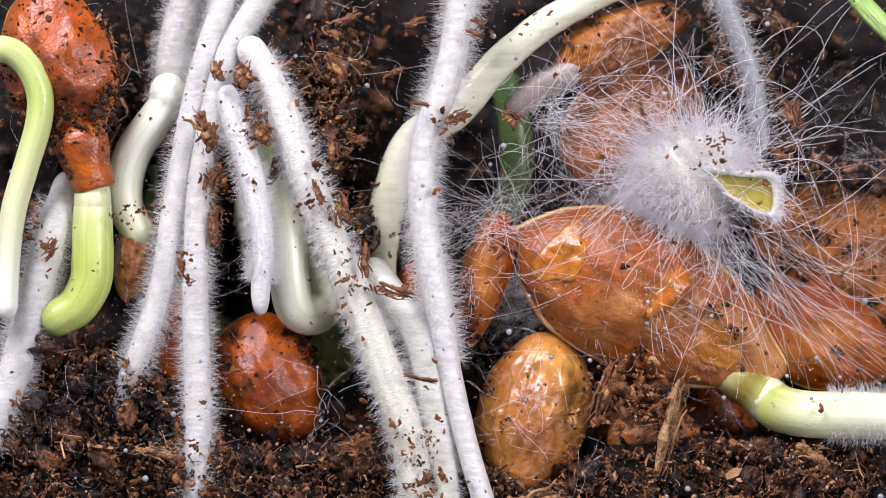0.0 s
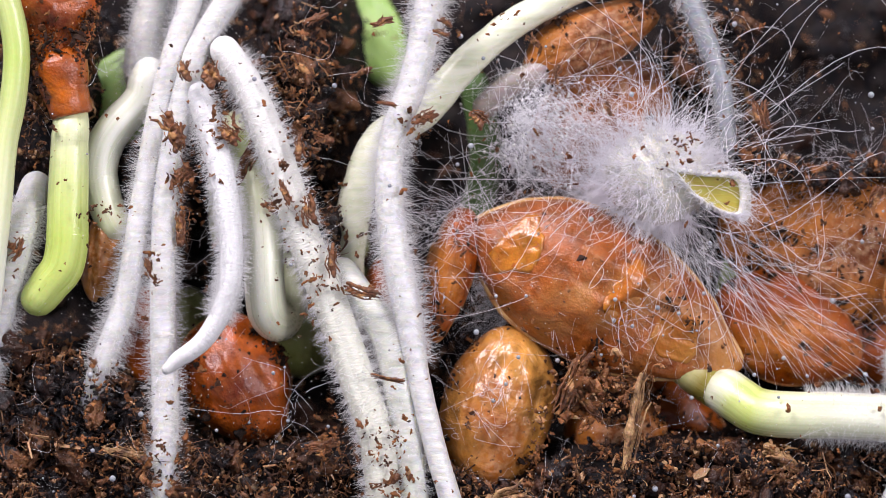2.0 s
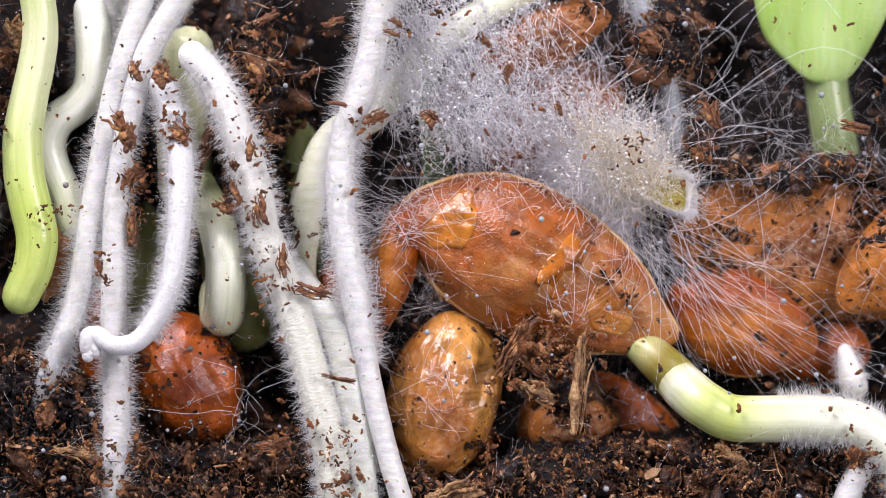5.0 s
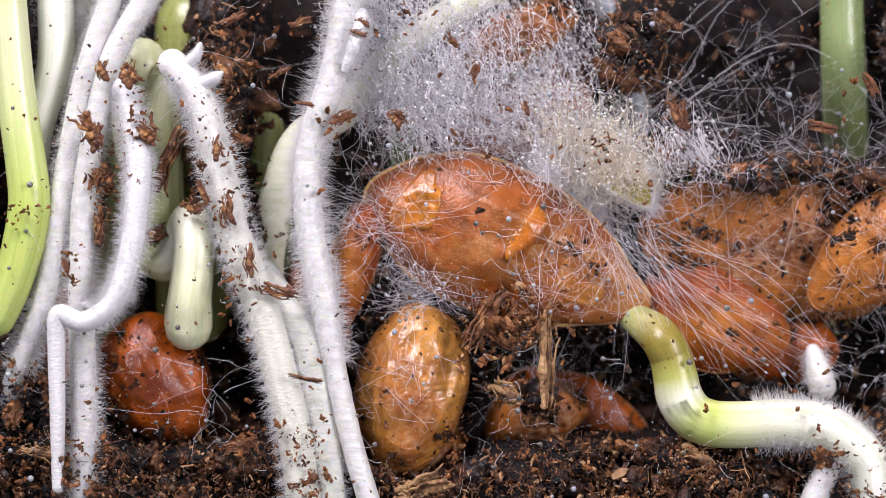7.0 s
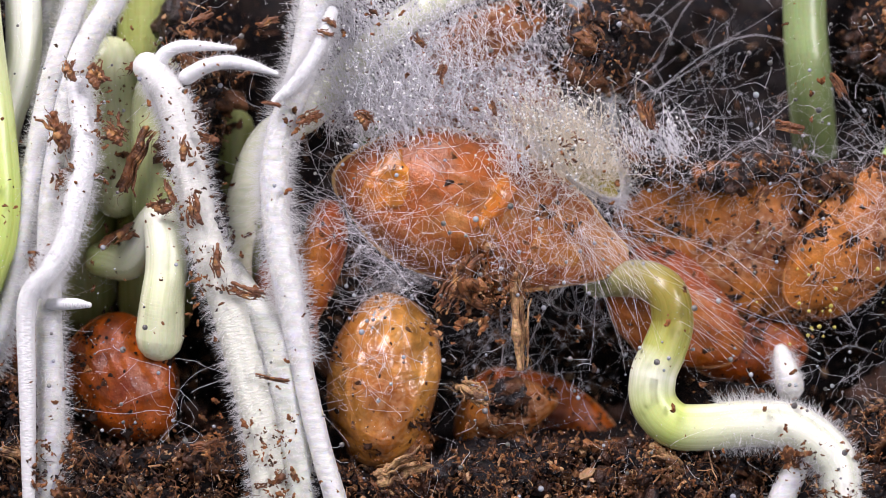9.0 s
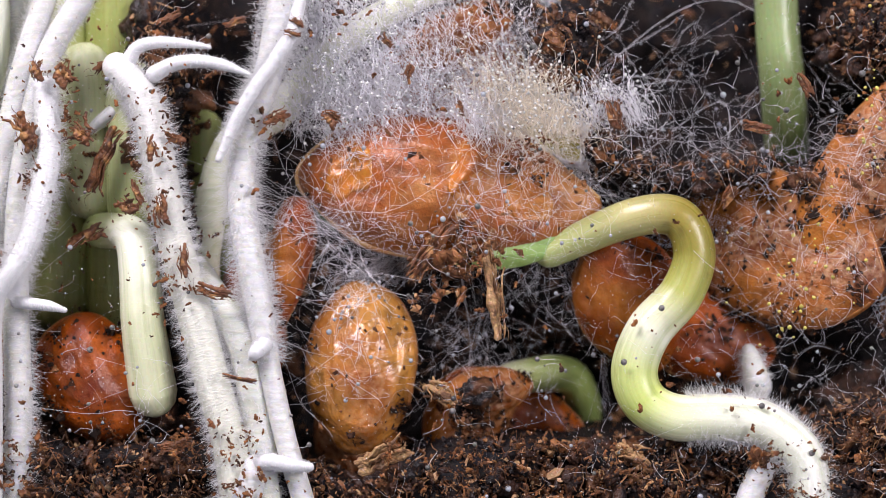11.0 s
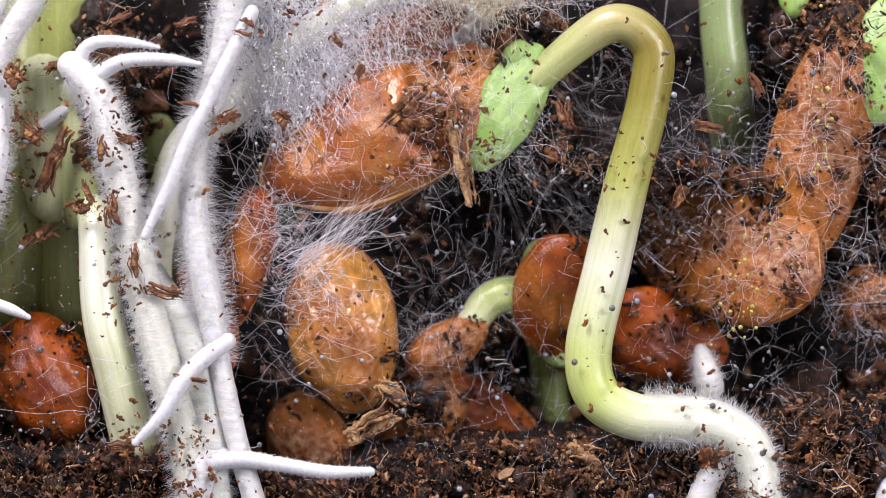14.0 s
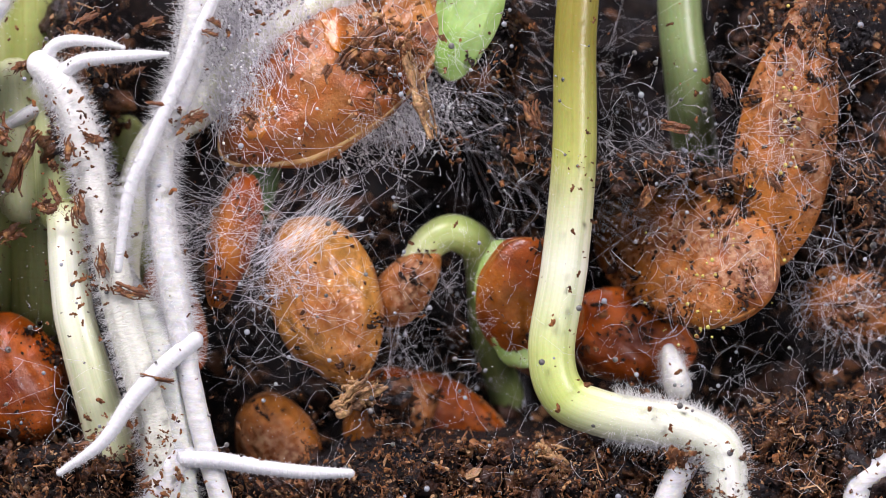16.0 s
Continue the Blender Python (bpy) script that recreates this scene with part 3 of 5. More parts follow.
seed("brown seed under white mould threads", [(0, 1110, 70, -24)], 260, 130, 110, 3.6, M_SEED_BROWN, 4, 0.3, 30)
seed("dull pinkish-brown seed behind the mould", [(0, 1130, 215, -38), (8.5, 1130, 205, -38), (11.5, 1120, 140, -38), (13.5, 1100, 20, -38), (16, 1080, -80, -38)], 300, 210, 130, 5.2, M_SEED_PINK, 5, 0.2, 20)
flat_seed = seed("large flat brown seed behind mould threads", [(0, 1580, 440, 10, 0), (9, 1590, 430, 10, 0), (11.5, 1690, 435, 25, -46), (13.5, 1690, 432, 30, -50), (16, 1672, 435, 35, -52)], 520, 290, 120, 4.5, M_SEED_BROWN, 6, 0.1, 330)
seed("orange-brown seed lying under a fan of mould threads", [(0, 1455, 590, 24, 0), (4, 1455, 570, 22, 0), (7, 1466, 560, 20, 0), (9, 1452, 545, 35, 0), (11.5, 1428, 530, 72, 22), (16, 1400, 540, 78, 28)], 285, 205, 100, 3.9, M_SEED_ORANGE, 8, 0.15, 30)
tall_seed = seed("tall brown seed coat lined with mould", [(0, 1830, 400, -35), (9, 1840, 375, -40), (11.5, 1866, 282, -66), (13.5, 1862, 242, -76), (16, 1858, 228, -82)], 480, 196, 120, 2.8, M_SEED_BROWN, 9, 0.35, 180)
dull_seed = seed("dull brown seed under mould threads", [(0, 1965, 540, 10)], 190, 150, 110, 4.6, M_SEED_BROWN, 10, 0.2, 130)
seed("brown seed deep under the soil", [(0, 1150, 740, -30)], 190, 150, 110, 5.4, M_SEED_BROWN, 11, 0.2, 30)
seed("brown seed buried low in the soil", [(0, 955, 800, 60)], 230, 160, 110, 5.6, M_SEED_BROWN, 12, 0.2, 30)
seed("reddish-brown seed deep behind the arching stem", [(0, 1572, 598, 20)], 250, 180, 100, 5.2, M_SEED_RED, 17, 0.2, 60)
seed("dark reddish seed deep behind the twigs", [(0, 1215, 745, 20)], 300, 190, 90, 6.0, M_SEED_RED, 16, 0.2, 60)
seed("amber-brown textured seed coat beside the roots", [(0, 243, 452, 100)], 170, 80, 80, 2.8, M_SEED_AMBER, 13, 0.2, 10)
seed("reddish seed coat deep in the soil", [(0, 310, 590, 80)], 170, 120, 80, 4.2, M_SEED_RED, 14, 0.2, 10)
seed("red-brown seed with a green edge behind the root", [(0, 770, 560, 70)], 220, 100, 90, 4.4, M_SEED_RED, 15, 0.2, 20)


# ---- the large sprouting seed ----
LIME, PALE, WHITE = (0.64, 0.73, 0.30), (0.86, 0.88, 0.60), (0.96, 0.96, 0.93)


def thing(name, label, category, group=""):
    return tagged(new(name), label, category, group)


sprout = thing("sprouting_seed", "orange-brown seed whose green stem arches up out of the soil", "seedling")
chain(sprout, "stem_segment", [
    (0, [(1760, 960), (1752, 890), (1735, 810), (1655, 748), (1540, 736), (1440, 734), (1392, 726, 2.2), (1372, 715, 2.9), (1360, 705, 2.9), (1350, 698, 2.9), (1336, 688, 2.9), (1320, 678, 2.9), (1300, 665, 2.9), (1280, 655, 2.9)]),
    (4, [(1760, 960), (1752, 890), (1735, 810), (1665, 752), (1575, 738), (1490, 738), (1425, 734), (1378, 708), (1348, 686, 1.9), (1330, 674, 2.9), (1315, 664, 2.9), (1300, 655, 2.9), (1280, 640, 2.9), (1260, 630, 2.9)]),
    (7, [(1760, 960), (1752, 890), (1735, 815), (1668, 760), (1590, 748), (1520, 752), (1465, 750), (1430, 735), (1408, 705), (1400, 670), (1392, 635), (1378, 606), (1360, 586, 1.9), (1330, 565, 2.9)]),
    (9, [(1760, 960), (1752, 890), (1738, 815), (1672, 760), (1590, 750), (1510, 757), (1455, 752), (1420, 715), (1418, 665), (1437, 620), (1452, 570), (1440, 516), (1392, 494, 2.4), (1320, 500, 4.4)]),
    (11.5, [(1762, 960), (1755, 885), (1738, 805), (1672, 750), (1590, 736), (1515, 734), (1462, 700), (1448, 640), (1480, 565), (1545, 490), (1570, 410), (1535, 348), (1445, 355), (1290, 428, 2.6)]),
    (12.5, [(1760, 960), (1754, 885), (1736, 800), (1672, 745), (1595, 732), (1525, 730), (1468, 695), (1450, 625), (1485, 530), (1548, 420), (1585, 318), (1555, 252), (1470, 252), (1320, 350, 2.3)]),
    (13.5, [(1760, 960), (1754, 880), (1735, 795), (1672, 750), (1595, 740), (1525, 735), (1465, 700), (1447, 620), (1478, 490), (1525, 340), (1575, 200), (1555, 122), (1475, 115), (1340, 222, 2.2)]),
    (14.5, [(1760, 960), (1753, 880), (1733, 795), (1672, 752), (1595, 742), (1525, 736), (1464, 700), (1448, 620), (1480, 470), (1505, 320), (1530, 160), (1555, 40), (1485, -25), (1350, 70, 2.2)]),
    (16, [(1760, 960), (1752, 870), (1738, 795), (1672, 758), (1595, 745), (1522, 730), (1462, 700), (1440, 620), (1463, 470), (1480, 280), (1482, 80), (1490, -120), (1440, -210), (1320, -70, 2.2)]),
], 420, [38, 38, 40, 42, 42, 42, 42, 42, 42, 40, 38, 37, 35, 28], M_STEM,
    [WHITE, WHITE, (0.94, 0.95, 0.86), (0.94, 0.95, 0.84), (0.93, 0.94, 0.78), (0.86, 0.89, 0.58), (0.64, 0.74, 0.22), (0.70, 0.78, 0.30), (0.92, 0.93, 0.76), (0.52, 0.53, 0.15), (0.33, 0.285, 0.055), (0.32, 0.25, 0.05), (0.58, 0.53, 0.24), LIME],
    (0.0, 0.36, 300, 20), 1.3)
COAT = (0.95, 1.0, 1.0, 0.98, 0.94, 0.90, 0.87, 0.82, 0.72, 0.58, 0.45)
coat = seed("orange-brown wrinkled seed coat with a pale edge", [
    (0, 1160, 542, 27), (4, 1116, 500, 28), (7, 1112, 440, 23), (9, 1122, 385, 17), (11.5, 1122, 326, 4, 0, -12), (12.5, 1128, 308, 0, 0, -18), (13.5, 1132, 250, -18, 0, -22), (14.5, 1108, 180, -30, 0, -25), (16, 1080, 112, -36, 0, -27)],
    540, 285, 150, 2.9, M_SEED_COAT, 21, COAT, 60, "seed_coat", sprout, rim=1.7)


def on_seed(u, v, length, width, thick, lift=1.0):
    """A place on the window side of a flattened seed, in its own space; u, v from its middle."""
    y = -thick / 2 * math.sqrt(max(1 - (2 * u / length) ** 2 - (2 * v / width) ** 2, 0.02)) * lift
    return np.array((u, y, -v)) * S


def coat_threads(ob, length, width, thick, n, reach=45, radius=0.24):
    """A web of fine mould over the window side of a seed."""
    buf = Buf()
    knot = RNG.integers(0, max(n // 9, 1), n)
    ang = RNG.uniform(0, 2 * math.pi, n)[knot] + RNG.normal(0, 0.25, n)
    far = np.clip(np.sqrt(RNG.uniform(0, 0.7, n))[knot] + RNG.normal(0, 0.10, n), 0, 0.9)
    s = np.array([on_seed(length / 2 * r * math.cos(q), width / 2 * r * math.sin(q), length, width, thick, 1.06) for q, r in zip(ang, far)])
    e = s + RNG.normal(0, reach, (n, 3)) * (1, 0.05, 1) * S
    lines(buf, wander(s, e, 12, 0.45), radius * S * RNG.uniform(0.6, 1.9, n), 0.7)
    part("mould_web", buf, M_THREAD, ob, "fine white mould threads", kind="stuff")


def leaf(name, label, keys, length, width, thick, depth, parent, bumps=0, material=None):
    """A thick oval seed leaf; keys: (time, u, v, angle[, depth])."""
    buf = Buf()
    verts, faces = seed_mesh(length, width, thick, 31 + bumps, 0.05)
    buf.add(verts, faces)
    for i in range(bumps):
        c = np.array((length * 0.33, 0, width * (0.27 if i else -0.26))) * S
        buf.add(BALL_V * np.array((0.14, 0.09, 0.10)) * length * S + c, BALL_F)
    ob = part(name, buf, material or M_LEAF, parent)
    tagged(ob, label)

    def pose_at(k):
        p = at(k[0], k[1], k[3])
        return pose(p.x, p.y, p.z, 0, k[2], 0)

    keys = [(*k, depth)[:5] for k in keys]
    ob.matrix_basis = pose_at(keys[0][1:])
    arr = [(k[0], k[1:]) for k in keys]
    MOVES.append((ob, [(t, pose_at(smooth_keys(arr, t))) for t in TICKS]))
    return ob


def coat_patch(label, x0, z0, rx, rz, length, width, thick, seedno, tip, material=None):
    """A torn flake of membrane lying on the window side of a seed."""
    verts, rings, k = [], 7, 40
    for j in range(rings + 2):
        f = min(j, rings) / rings
        for i in range(k):
            q = 2 * math.pi * i / k
            e = f * (1 + 0.40 * noise.noise(Vector((math.cos(q) * 1.3, math.sin(q) * 1.3, x0 * 9))) + 0.10 * noise.noise(Vector((math.cos(q) * 7, math.sin(q) * 7, x0))))
            x, z = x0 + rx * e * math.cos(q), z0 + rz * e * math.sin(q)
            p = skin_point(x, -math.sqrt(max(1 - x * x - z * z, 0.02)), z, length, width, thick, seedno, tip)
            lift = (-1.0 - 1.6 * (1 - f)) if j <= rings else 3.0
            verts.append((p[0], p[1] + lift * S, p[2]))
    buf = Buf()
    buf.add(verts, [(j * k + i, j * k + (i + 1) % k, (j + 1) * k + (i + 1) % k, (j + 1) * k + i) for j in range(rings + 1) for i in range(k)])
    part("membrane_flake", buf, material or M_PATCH, coat, label)


coat_patch("bright orange torn membrane", -0.68, 0.05, 0.15, 0.40, 540, 285, 150, 21, COAT)
coat_patch("orange torn membrane", 0.10, 0.16, 0.13, 0.50, 540, 285, 150, 21, COAT)
coat_patch("pale amber torn membrane", 0.48, -0.10, 0.15, 0.42, 540, 285, 150, 21, COAT, M_CREAM)
coat_threads(amber, 310, 208, 160, 40)
coat_threads(flat_seed, 520, 290, 120, 150, 40, 0.16)
coat_threads(tall_seed, 480, 196, 120, 130, 40, 0.16)
coat_threads(dull_seed, 190, 150, 110, 90, 40, 0.3)
coat_threads(edge_seed, 250, 95, 110, 40, 40, 0.3)
coat_threads(coat, 530, 250, 150, 60)
leaf("cotyledon", "bright green seed leaf pushing out of the coat", [
    (0, 1120, 520, 26, 3.2), (7, 1110, 440, 22, 3.2), (9, 1130, 400, 14, 3.2), (10.3, 1180, 405, 0, 3.0), (11.5, 1235, 420, -12, 2.7), (12.5, 1272, 372, -28, 2.4), (13.5, 1298, 262, -50, 2.2), (14.5, 1305, 120, -66, 2.2), (16, 1292, 20, -70, 2.2)],
    250, 120, 70, 2.6, sprout, 2)

# ---- the second sprout ----
second = thing("sprouting_seed", "small brown seed with a pale green hooked stem, its foot coloured as shaded", "seedling")
# The last stem colours darken to paint the shade round its lower part.
chain(second, "stem_segment", [
    (0, [(1220, 790, 6.5), (1240, 790, 6.6), (1262, 796, 6.6), (1285, 802, 6.6), (1300, 812, 6.6), (1320, 830, 6.6), (1340, 860, 6.6)]),
    (8.6, [(1220, 760, 10), (1250, 755, 10), (1280, 752, 10), (1310, 760, 10), (1330, 780, 10), (1340, 800, 10), (1340, 850, 10)]),
    (11.5, [(1225, 650), (1260, 645), (1300, 640), (1335, 650, 5.2), (1352, 690, 6.6), (1355, 730, 7.6), (1350, 790, 8.6)]),
    (12.5, [(1240, 650), (1275, 625), (1318, 605), (1360, 625, 5.2), (1385, 670, 6.6), (1390, 720, 7.6), (1395, 790, 8.6)]),
    (13.5, [(1245, 610), (1275, 575), (1318, 556), (1360, 575, 5.2), (1388, 625, 6.6), (1395, 700, 7.6), (1400, 790, 8.6)]),
    (14.5, [(1225, 535), (1255, 495), (1290, 488), (1320, 520, 5.0), (1335, 580, 6.2), (1345, 660, 7.4), (1360, 780, 8.6)]),
    (16, [(1188, 480), (1220, 430), (1262, 412), (1305, 440, 4.8), (1315, 510, 5.6), (1318, 590, 6.6), (1350, 700, 8.0)]),
], 64, [28, 32, 34, 34, 33, 32, 32], M_STEM, [PALE, LIME, (0.5, 0.62, 0.2), (0.36, 0.46, 0.14), (0.27, 0.34, 0.12), (0.20, 0.25, 0.09)], None, 4.2)
seed("small brown cap-like seed coat", [(0, 1165, 770, -10), (9, 1170, 720, -12), (12.5, 1195, 670, -18), (13.5, 1200, 645, -28), (14.5, 1190, 580, -38), (16, 1180, 505, -50)],
     170, 110, 90, 4.0, M_SEED_BROWN, 22, 0.4, 20, "seed_coat", second)

# ---- bending roots and stems among the others ----
thick_root = thing("root", "thick white root with fine hairs down to the soil", "root", "roots in the soil")
chain(thick_root, "root_segment", [
    (0, [(448, 92), (480, 150), (512, 230), (545, 320), (590, 430), (640, 550), (690, 680), (725, 780), (745, 940)]),
    (4, [(478, 95), (520, 150), (556, 230), (590, 320), (612, 420), (660, 545), (700, 680), (728, 780), (745, 940)]),
    (8, [(520, 120), (555, 165), (578, 230), (598, 320), (622, 420), (668, 545), (705, 680), (728, 780), (748, 940)]),
    (12.5, [(532, 120), (570, 165), (595, 230), (612, 320), (632, 420), (664, 560), (695, 680), (725, 780), (750, 940)]),
    (16, [(540, 118), (575, 160), (608, 235), (628, 320), (652, 420), (680, 550), (715, 670), (745, 780), (765, 940)]),
], 44, [27, 29, 30, 30, 31, 32, 32, 32, 31], M_ROOT, [(1.06, 1.06, 1.04), (1.02, 1.02, 0.96), (0.98, 0.99, 0.86), (0.95, 0.96, 0.82)], (0.03, 1.0, 340, 20), 1.0, [0, 2, 4, 6, 8, 10.5, 12.5, 14, 16])

bent = thing("root", "slender white root curling down across the glass", "root", "roots in the soil")
chain(bent, "root_segment", [
    (0, [(402, 170, 1.2), (425, 240, .8), (445, 310, .6), (458, 370, .5), (465, 420, .5), (466, 460, .5), (465, 485, .5), (463, 505, .5), (462, 518, .5), (462, 526, .5), (462, 532, .5), (462, 536, .5)]),
    (1.5, [(405, 170, 1.2), (428, 240, .8), (446, 310, .5), (458, 380, .3), (464, 440, .2), (462, 490, .1), (452, 530, .1), (440, 562, .1), (425, 587, .1), (410, 605, .1), (400, 616, .1), (390, 628, .1)]),
    (3.5, [(425, 150, 1.2), (455, 220, .8), (473, 290, .5), (482, 360, .3), (484, 430, .2), (482, 500, .1), (460, 570, .1), (430, 620, .1), (395, 650, .1), (350, 660, .1), (315, 658, .1), (285, 656, .1)]),
    (4.0, [(430, 150, 1.2), (455, 220, .8), (470, 290, .5), (475, 360, .3), (472, 430, .2), (465, 500, .1), (445, 570, .1), (415, 620, .1), (380, 650, .1), (340, 655, .1), (312, 635, .1), (300, 590, .2)]),
    (5.2, [(432, 150, 1.2), (455, 220, .8), (465, 290, .5), (463, 360, .3), (457, 430, .2), (445, 500, .1), (420, 560, .1), (385, 600, .1), (345, 605, .1), (315, 590, .3), (305, 600, .3), (308, 640, .3)]),
    (7, [(422, 160, 1.2), (440, 220, .8), (450, 290, .5), (446, 360, .3), (438, 430, .2), (420, 500, .1), (395, 545, .1), (350, 570, .1), (308, 558, .2), (304, 620, .3), (306, 740, .3), (306, 858, .3)]),
    (8, [(405, 150, 1.2), (420, 220, .8), (420, 290, .5), (408, 360, .3), (396, 430, .2), (375, 490, .1), (345, 515, .1), (315, 520, .2), (312, 560, .3), (316, 640, .3), (314, 760, .3), (310, 930, .3)]),
    (9, [(398, 150, 1.2), (410, 220, .8), (410, 290, .5), (396, 360, .3), (378, 430, .2), (352, 475, .1), (330, 500, .1), (312, 530, .2), (308, 580, .3), (310, 660, .3), (312, 780, .3), (314, 940, .3)]),
    (16, [(398, 150, 1.2), (400, 220, .8), (396, 290, .5), (382, 360, .3), (366, 430, .2), (345, 475, .1), (330, 500, .1), (312, 530, .2), (308, 580, .3), (310, 660, .3), (312, 780, .3), (314, 940, .3)]),
], 110, [22, 23, 23, 22, 21, 20, 19, 18, 17, 16, 14, 10], M_ROOT, [(0.97, 0.98, 1.0), (1, 1, 1)], (0.0, 0.6, 340, 19), 0.5,
    [0, 0.75, 1.5, 2.5, 3.5, 4.0, 4.6, 5.2, 6.0, 7, 8, 9, 12, 16])

hook = thing("seedling_hook", "pale green hooked stem among the roots", "stem")
chain(hook, "stem_segment", [
    (0, [(490, 270, 3.2), (500, 350, 2.2), (512, 420, 1.9), (515, 490, 1.8), (528, 545, 2.0), (562, 555, 2.8), (585, 520, 3.6), (590, 440, 4.2)]),
    (4, [(505, 280, 3.2), (530, 350, 2.2), (542, 420, 1.9), (546, 490, 1.8), (545, 540, 2.0), (545, 570, 2.6), (545, 560, 3.4), (550, 500, 4.2)]),
    (7, [(475, 460, 3.6), (500, 465, 3.2), (520, 440, 2.8), (540, 395, 2.2), (548, 430, 1.8), (546, 480, 1.7), (540, 530, 1.7), (538, 570, 2.0)]),
    (9, [(445, 460, 3.6), (490, 462, 3.2), (520, 420, 2.8), (545, 392, 2.2), (555, 430, 1.8), (556, 480, 1.7), (550, 530, 1.7), (545, 590, 2.0)]),
    (12.5, [(540, 375, 3.2), (562, 380, 2.6), (570, 420, 2.0), (572, 470, 1.8), (575, 520, 1.7), (580, 570, 1.7), (592, 620, 1.9), (622, 760, 2.6)]),
    (16, [(570, 370, 3.4), (578, 400, 2.6), (582, 450, 2.0), (588, 510, 1.8), (595, 560, 1.7), (608, 610, 1.7), (625, 670, 1.9), (660, 790, 2.6)]),
], 72, [32, 34, 35, 36, 37, 38, 40, 44], M_STEM, [LIME, PALE, (0.93, 0.94, 0.8), (0.94, 0.95, 0.82), (0.92, 0.93, 0.76), (0.88, 0.9, 0.66), PALE, PALE], None, 2.0, [0, 2, 4, 5.5, 7, 9, 10.7, 12.5, 14, 16])

left_sprout = thing("sprouting_seed", "soil-crusted brown seed lifting on a lime green stem", "seedling")
chain(left_sprout, "stem_segment", [
    (0, [(110, 560), (140, 540), (162, 500), (166, 460), (166, 420), (166, 390), (166, 370), (166, 350), (165, 335, 1.5), (164, 315, 2.2)]),
    (1.5, [(120, 530), (140, 510), (165, 480), (178, 430), (182, 380), (184, 330), (184, 290), (182, 260), (180, 235, 1.9), (178, 220, 2.8)]),
    (3.5, [(180, 510), (190, 480), (196, 440), (180, 390), (164, 330), (164, 260), (175, 190), (192, 130), (192, 80, 1.9), (172, 20, 2.8)]),
    (4.2, [(180, 510), (196, 470), (200, 420), (182, 370), (168, 320), (168, 250), (184, 180), (205, 110), (212, 50), (195, -20)]),
    (7, [(200, 560), (226, 500), (246, 430), (256, 360), (250, 290), (240, 220), (232, 150), (226, 80), (220, 0), (215, -80)]),
    (9, [(200, 600), (225, 520), (255, 430), (262, 350), (258, 270), (250, 190), (240, 110), (232, 30), (226, -60), (220, -140)]),
    (16, [(200, 600), (225, 520), (255, 430), (262, 350), (258, 270), (250, 190), (240, 110), (232, 30), (226, -60), (220, -140)]),
], 80, [34, 36, 38, 38, 37, 36, 34, 33, 32, 31], M_STEM, [(0.52, 0.62, 0.18), (0.58, 0.69, 0.18), (0.60, 0.73, 0.18), (0.70, 0.80, 0.30), (0.82, 0.87, 0.50), (0.86, 0.89, 0.58), LIME], None, 1.2,
    [0, 0.75, 1.5, 2.5, 3.5, 4.2, 5.5, 7, 9, 16])
crusted = seed("dark brown seed coat crusted with soil", [(0, 120, 158, 74), (1.5, 140, 55, 76), (3.5, 158, -75, 80), (5, 150, -260, 88), (16, 150, -300, 88)], 390, 215, 110, 1.4, M_SEED_RED, 23, (1, 1, 1, 1, 0.98, 0.92, 0.74, 0.54, 0.43, 0.52, 1.0), 480, "seed_coat", left_sprout)

sleeve = Buf()
sleeve.add(*sweep(np.array([(x, -8, 0) for x in (70, 95, 120, 145, 170, 184, 188)]) * S, np.array([40, 50, 46, 41, 38, 38, 35]) * S, 28, False, 0.12))
part("collar", sleeve, M_SEED_RED, crusted, "reddish neck of the coat round the stem")

hooked = thing("seedling_hook", "smooth green hooked stem at the edge of the soil", "stem")
chain(hooked, "stem_segment", [
    (0, [(-40, 95), (10, 88), (48, 115), (70, 165), (68, 220), (48, 290), (25, 370), (15, 450), (10, 540)]),
    (1.5, [(-20, -20), (35, -10), (65, 40), (82, 110), (76, 190), (58, 270), (48, 350), (40, 440), (30, 540)]),
    (3.5, [(20, -220), (60, -160), (90, -60), (100, 40), (98, 130), (92, 220), (85, 320), (72, 430), (60, 540)]),
    (16, [(20, -220), (60, -160), (90, -60), (100, 40), (98, 130), (92, 220), (85, 320), (72, 430), (60, 540)]),
], 64, [24, 24, 24, 24, 24, 23, 23, 22, 22], M_STEM, [LIME, LIME, (0.58, 0.72, 0.2), (0.75, 0.82, 0.4), (0.85, 0.88, 0.6), WHITE], None, 0.1, [0, 0.75, 1.5, 2.5, 3.5, 16])

